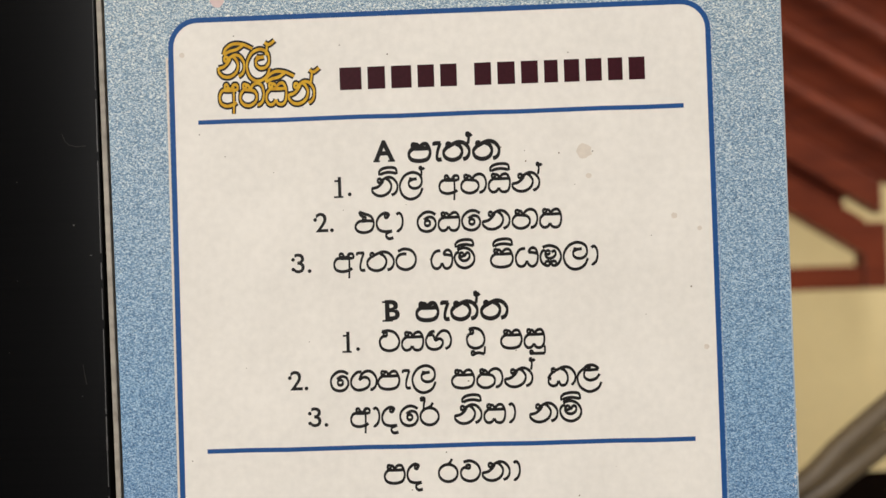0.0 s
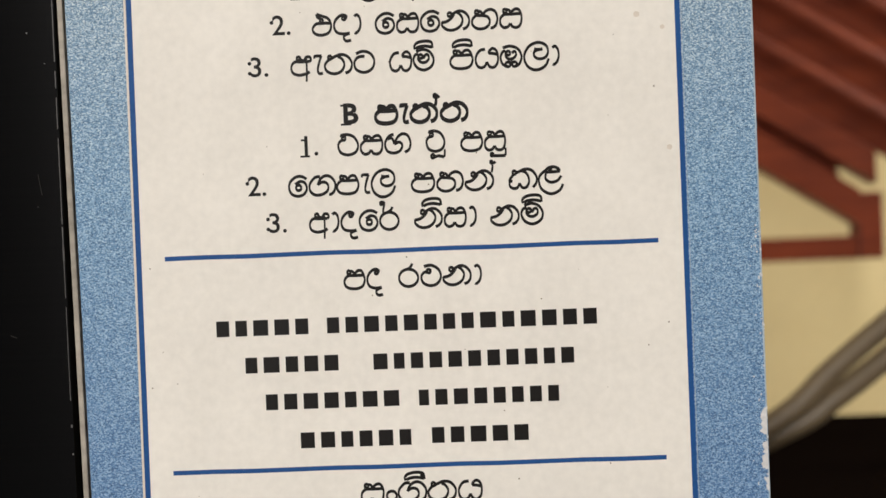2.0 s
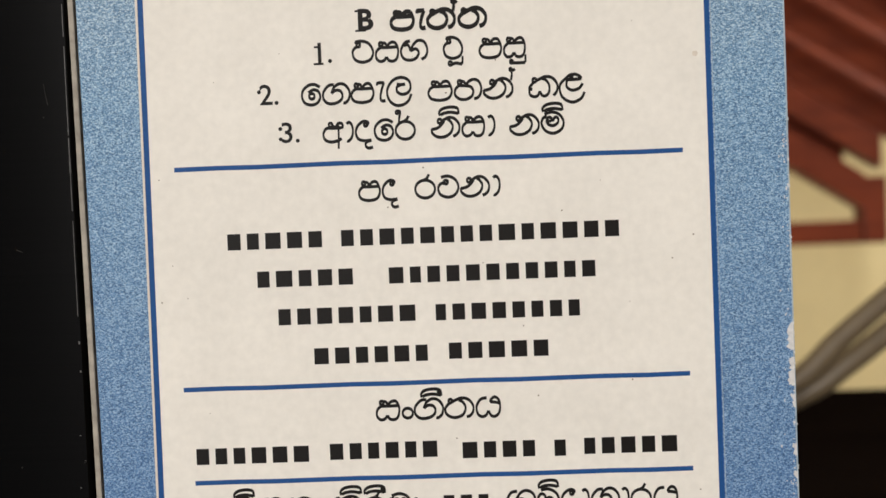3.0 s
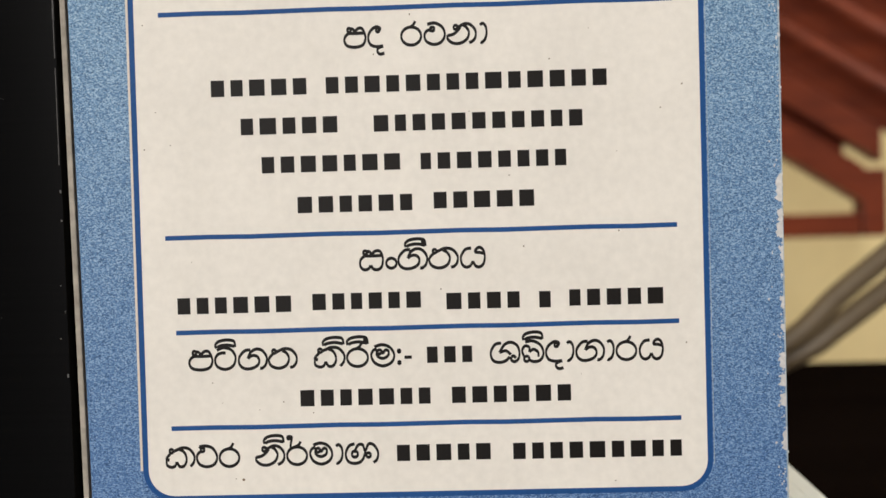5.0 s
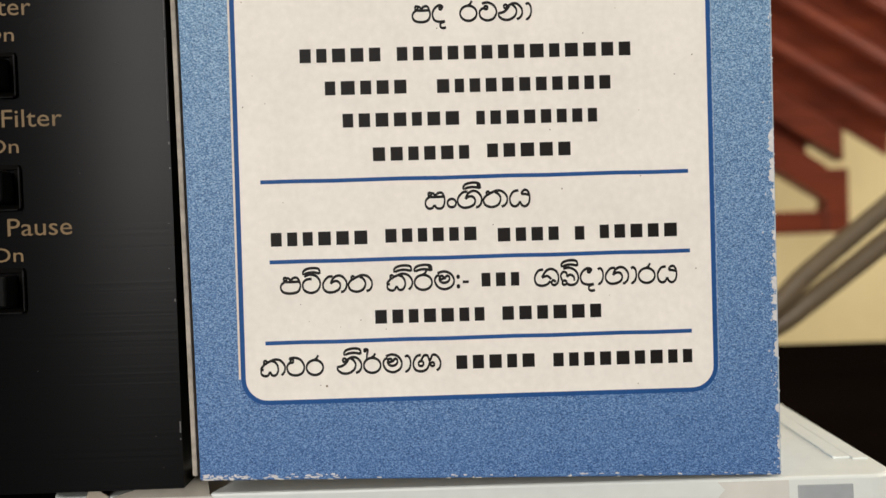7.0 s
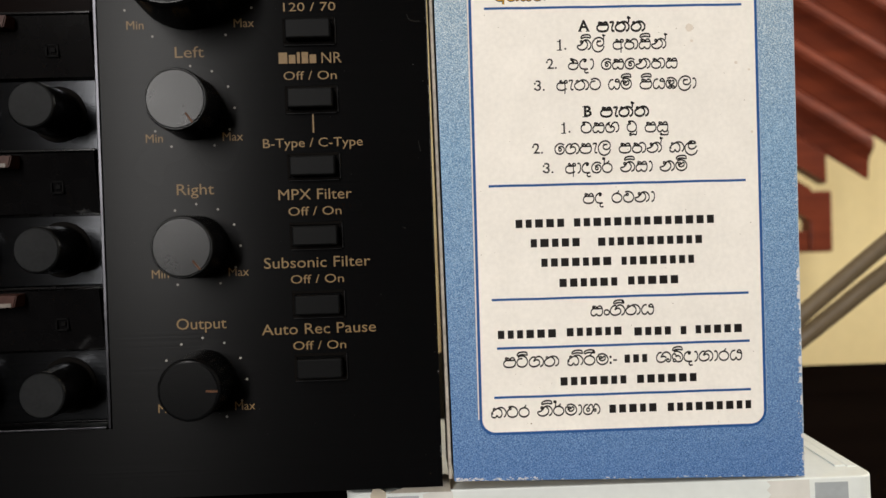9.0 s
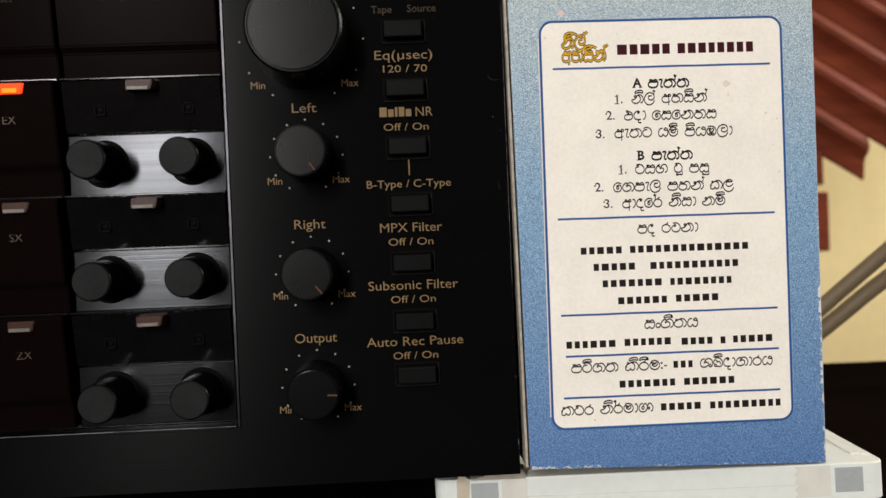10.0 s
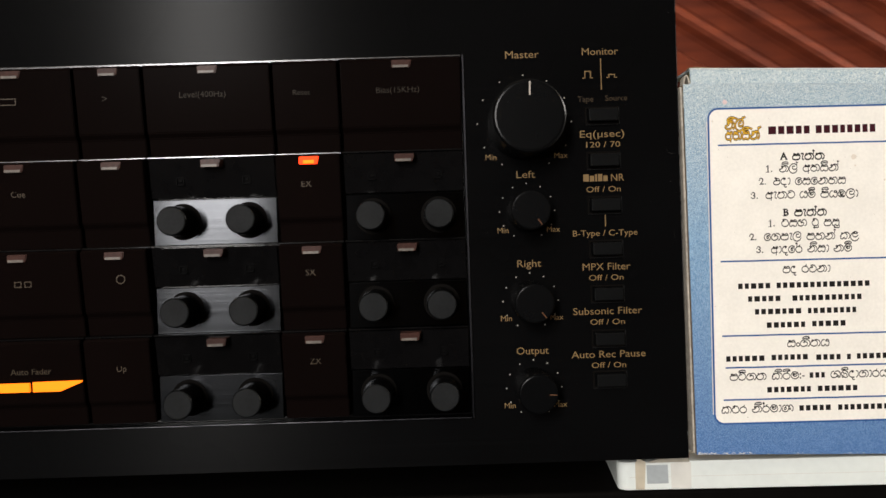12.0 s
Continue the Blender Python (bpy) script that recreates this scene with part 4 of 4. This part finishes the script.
def script(tokens, x0, x1, z, size, weight, mat, parent, y=-0.05, name="printed_word", label=""):
    """A word of round script from x0 to x1 on the base line z."""
    names = tokens.split()
    total = sum(GLYPHS[n][0] for n in names)
    k = (x1 - x0) / (total * size)
    bm = bmesh.new()
    x = 0.0
    layer = 0
    for n in names:
        adv, strokes = GLYPHS[n]
        for st in strokes:
            pts = [(x0 + (x + px) * size * k, z + pz * size) for px, pz in st]
            add_ribbon(bm, pts, weight, y - 0.0006 * (layer % 9), 0.5)
            layer += 1
        x += adv
    return part(name, bm, mat, parent, label)


def blocks(x0, x1, z, size, parent, mat, pitch=2.0):
    """A word that is not spelt out: plain bars of its size."""
    n = max(1, round((x1 - x0) / pitch))
    rr = random.Random(int(x0 * 31 + z * 17))
    widths = [rr.uniform(0.88, 1.12) for _ in range(n)]
    unit = (x1 - x0) / sum(widths)
    x = x0
    for w in widths:
        part("printed_bar", box(x + 0.33, x + w * unit - 0.33, -0.06, -0.035, z + size * 0.06, z + size * 0.88), mat, parent)
        x += w * unit


S, W = 2.0, 0.268
# heading of side A and its songs
def serifed(text, height, x, z, bold, bars, balls=()):
    """Letters of the built-in font with small foot and head bars added: (x from, x to, z) each."""
    bm = lettering(text, height, x, z, -0.05, bold=bold)
    for x0, x1, dz in bars:
        add_ribbon(bm, [(x + x0, z + dz), (x + x1, z + dz)], 0.2, -0.053)
    for dx, dz in balls:
        add_ribbon(bm, loop_at(x + dx, z + dz, 0.1), 0.2, -0.054)
    part("printed_word", bm, INK, label_panel)


serifed("A", 2.1, 27.7, 90.15, 0.1, ((-1.15, -0.45, -0.98), (0.4, 1.15, -0.98)))
serifed("B", 2.1, 28.0, 73.25, 0.1, ((-1.0, 0.1, -0.98), (-1.0, 0.1, 1.0)))
script("pa ae ta hal ta", 30.3, 40.1, 89.05, 1.9, 0.37, INK, label_panel)
script("pa ae ta hal ta", 30.6, 40.4, 72.2, 1.9, 0.37, INK, label_panel)
ONE = ((-0.95, 0.05, -0.98), (-0.85, -0.35, 0.72))
TWO, THREE = ((-1.02, 0.42),), ((-1.0, 0.52), (-1.0, -0.52))
for num, x, z, bars in (("1.", 23.2, 86.5, ONE), ("2.", 21.2, 82.75, ()), ("3.", 18.7, 78.5, ()), ("1.", 23.6, 70.1, ONE), ("2.", 18.0, 66.1, ()), ("3.", 20.0, 62.2, ())):
    serifed(num, 2.1, x, z, 0.03, bars, {"2.": TWO, "3.": THREE}.get(num, ()))
for words, x0, x1, z in (("na i la hal", 26.3, 32.0, 85.5), ("a ha sa i na hal", 33.4, 44.4, 85.5),
                         ("e_letter da aa", 24.4, 29.7, 81.7), ("e sa e na ha sa", 31.0, 46.4, 81.6),
                         ("a ae ta tta", 22.0, 31.0, 77.6), ("ya ma i", 32.3, 37.1, 77.6), ("pa i ya mba la aa", 38.6, 50.1, 77.55),
                         ("va sa nga", 26.6, 34.4, 69.1), ("va uu", 35.8, 37.9, 69.1), ("pa sa u", 39.4, 44.2, 69.0),
                         ("e ga pa ae la", 21.3, 32.6, 65.05), ("pa ha na hal", 34.1, 43.0, 64.95), ("ka lla", 44.2, 50.0, 64.9),
                         ("a aa da e rahal", 23.3, 32.9, 61.2), ("na i sa aa", 34.3, 40.9, 61.25), ("na ma i", 42.2, 47.8, 61.2),
                         ("pa da", 26.7, 30.9, 55.15), ("ra cha na aa", 32.4, 41.2, 55.2),
                         ("sa dot ga ii ta ya", 27.6, 40.4, 32.85),
                         ("pa tta i ga ta", 10.0, 21.2, 23.15), ("ka i ra ii ma colon dash", 22.7, 32.7, 23.15), ("sha ba i da aa ga aa ra ya", 40.5, 57.9, 23.2),
                         ("ka va ra", 7.3, 15.1, 13.3), ("na i rahal ma aa nna", 16.5, 29.2, 13.35)):
    script(words, x0, x1, z, S, W, INK, label_panel)
# words that stay unspelt
for x0, x1, z in ((12.8, 23.1, 50.5), (24.4, 53.1, 50.5), (15.7, 26.1, 46.6), (29.1, 50.6, 46.55), (17.7, 32.3, 42.7), (33.7, 48.9, 42.65), (21.2, 33.4, 38.6), (34.9, 45.6, 38.7),
                  (8.7, 20.9, 28.7), (22.4, 34.0, 28.8), (35.9, 43.9, 28.55), (45.2, 47.0, 28.5), (48.2, 58.2, 28.6), (33.8, 39.0, 23.2),
                  (20.9, 34.7, 19.1), (36.2, 48.8, 19.1), (30.5, 40.6, 13.35), (42.2, 59.7, 13.3)):
    blocks(x0, x1, z, S, label_panel, INK)
for x0, x1 in ((22.9, 36.0), (37.2, 55.8)):
    blocks(x0, x1, 96.7, 2.9, label_panel, MAROON, 2.4)
# gold title, two rows, dark outline under gold
for words, x0, x1, z, s in (("na swash_i la swash_hal", 10.3, 16.2, 98.7, 2.4), ("a ha sa swash_i na swash_hal", 10.3, 20.9, 95.6, 2.4)):
    script(words, x0, x1, z, s, 0.60, INK, label_panel, -0.045, "title_outline")
    script(words, x0, x1, z, s, 0.26, GOLD_INK, label_panel, -0.06, "title_word", "gold brush-like title word")

# stains and a bared spot
for x, z, r, mat, host, y in ((48.8, 89.5, 0.85, STAIN, label_panel, -0.034), (10.3, 106.9, 0.75, PINK, face, -0.02), (49.2, 86.9, 0.3, STAIN, label_panel, -0.034), (15.2, 11.9, 0.14, BOARD, label_panel, -0.034), (29.6, 54.4, 0.08, BOARD, label_panel, -0.034), (58.0, 82.4, 0.32, STAIN, label_panel, -0.034), (60.6, 81.0, 0.26, STAIN, label_panel, -0.034), (60.9, 68.6, 0.3, STAIN, label_panel, -0.034), (6.4, 101.2, 0.3, STAIN, label_panel, -0.034)):
    rr = random.Random(int(x * 10))
    part("stain", extruded([(x + r * rr.uniform(0.8, 1.1) * math.cos(k * 0.45), z + r * rr.uniform(0.8, 1.1) * math.sin(k * 0.45)) for k in range(14)], y, 0.1), mat, host)
bm = bmesh.new()
for k in range(60):
    x, z = rng.uniform(6, 61), rng.uniform(11, 104)
    r = rng.uniform(0.03, 0.08)
    add_box(bm, x - r, x + r, -0.034, 0.1, z - r, z + r)
part("dirt_specks", bm, BOARD, label_panel, "tiny brown specks of dirt", kind="stuff")
# bared white card along the worn edges
bm = bmesh.new()
for k in range(270):
    t = rng.random()
    if k < 150:
        z = 64 * (int(t * 17) / 17) ** 1.2 + rng.gauss(0, 1.3)
        x = 70.0 - abs(rng.gauss(0, 0.62))
        w, h = rng.uniform(0.04, 0.17), rng.uniform(0.05, 0.22) * rng.choice((0.6, 1, 1.5))
    else:
        x = 69.5 * t if k < 195 else 0.2 + 16 * t * t
        z = rng.uniform(-0.25, 0.2) if k < 195 else rng.uniform(-0.25, 0.45)
        w, h = rng.uniform(0.1, 0.5), rng.uniform(0.05, 0.16)
    n = 7
    pts = [(x + w * rng.uniform(0.5, 1) * math.cos(2 * math.pi * i / n), z + 0.4 + h * rng.uniform(0.5, 1) * math.sin(2 * math.pi * i / n)) for i in range(n)]
    pts = [(min(px, 70.0), max(pz, 0.15)) for px, pz in pts]
    vs = [bm.verts.new((px * MM, -0.012 * MM - 0.00002 * MM * k, pz * MM)) for px, pz in pts]
    bm.faces.new(vs)
    vs2 = [bm.verts.new((px * MM, 0.2 * MM, pz * MM)) for px, pz in pts]
    for i in range(n):
        bm.faces.new((vs[i], vs2[i], vs2[(i + 1) % n], vs[(i + 1) % n]))
for z0, z1, w in ((39.0, 41.8, 0.75), (37.0, 38.3, 0.55), (35.4, 37.0, 0.85), (33.2, 34.6, 0.3), (28.4, 29.6, 0.35), (26.2, 26.8, 0.5), (22.4, 24.0, 0.65), (20.6, 21.8, 0.8), (18.6, 19.9, 0.7), (14.2, 16.2, 0.55), (7.5, 8.5, 0.6), (3.0, 4.2, 0.4)):
    n = 9
    inner = [(69.78 - w * rng.uniform(0.45, 1.0) * (0.35 if i in (0, n - 1) else 1), z0 + (z1 - z0) * i / (n - 1)) for i in range(n)]
    pts = inner + [(69.84, z1), (69.84, z0)]
    bm.faces.new([bm.verts.new((px * MM, -0.016 * MM, (pz + 0.3) * MM)) for px, pz in pts])
bmesh.ops.recalc_face_normals(bm, faces=bm.faces)
carton_part("worn_edge", bm, WORN, "flecks of bare card along worn edges", face)

# ---- cables behind the box ----
tagged(part("cable", tube(((60, 205, -26.6), (110, 195, -24), (146, 190, -3), (163, 190, 12), (181, 190, 26.5), (206, 190, 46), (260, 195, 85), (330, 230, 120), (420, 300, 60), (450, 340, -60), (455, 360, -300), (440, 380, -776)), 3.7), CABLE, None, smooth=True),
       "grey-brown cable looping up behind the box", "cable")
tagged(part("cable", tube(((60, 216, -26.6), (115, 204, -25), (152, 196, -8), (166, 194, 2), (181, 194, 13), (206, 194, 31), (265, 198, 67), (335, 235, 92), (400, 300, 40), (430, 350, -60), (435, 372, -300), (420, 392, -776)), 3.8), CABLE, None, smooth=True),
       "grey-brown cable looping up behind the box", "cable")

# ---- slatted wooden rack ----
rack = thing("slatted_rack", (500, 1060, -780), "red-brown varnished wooden rack with slanting slats", "rack")


def slat(ridge, end):
    prof = ((-20, -12), (-17, 4), (-8, 11), (6, 11), (16, 4), (16, -54), (0, -62), (-4, -26), (-12, -20))
    bm = along_x([(1056 + y, ridge + z) for y, z in prof], 60, end, 0.63, 607)
    bmesh.ops.bevel(bm, geom=[e for e in bm.edges if abs(e.verts[0].co.x - e.verts[1].co.x) > 0.01], offset=3 * MM, segments=3, affect="EDGES")
    part("slat", bm, WOOD, rack)


for ridge, end in ((245, 696), (320, 771), (395, 840), (471, 900), (547, 900), (623, 900)):
    slat(ridge, end)
part("slat", along_x(((1040, 178), (1052, 184), (1066, 178), (1066, 133), (1040, 133)), 60, 622, 0.63, 607), WOOD, rack)
part("brace", along_x(((1036, 109), (1064, 109), (1064, 59), (1036, 59)), 236, 596, 0.63, 607), WOOD, rack)
part("backboard", along_x(((1067, 178), (1074, 178), (1074, 88), (1067, 88)), 60, 582, 0.63, 607), WOOD, rack)
part("post", box(593, 628, 1036, 1066, 19, 112, 3), WOOD, rack)
part("rail", box(60, 592.8, 1038, 1064, 19, 52, 3), WOOD, rack)
part("post", box(28, 59.8, 1034, 1066, -780, 1000, 3), WOOD, rack)
part("post", box(900.2, 932, 1034, 1066, -780, 560, 3), WOOD, rack)

# a phone lens close up, focused on the printed panel: the print is sharp, the room behind is soft
cam.data.dof.use_dof = True
cam.data.dof.focus_object = label_panel
cam.data.dof.aperture_fstop = 25.0
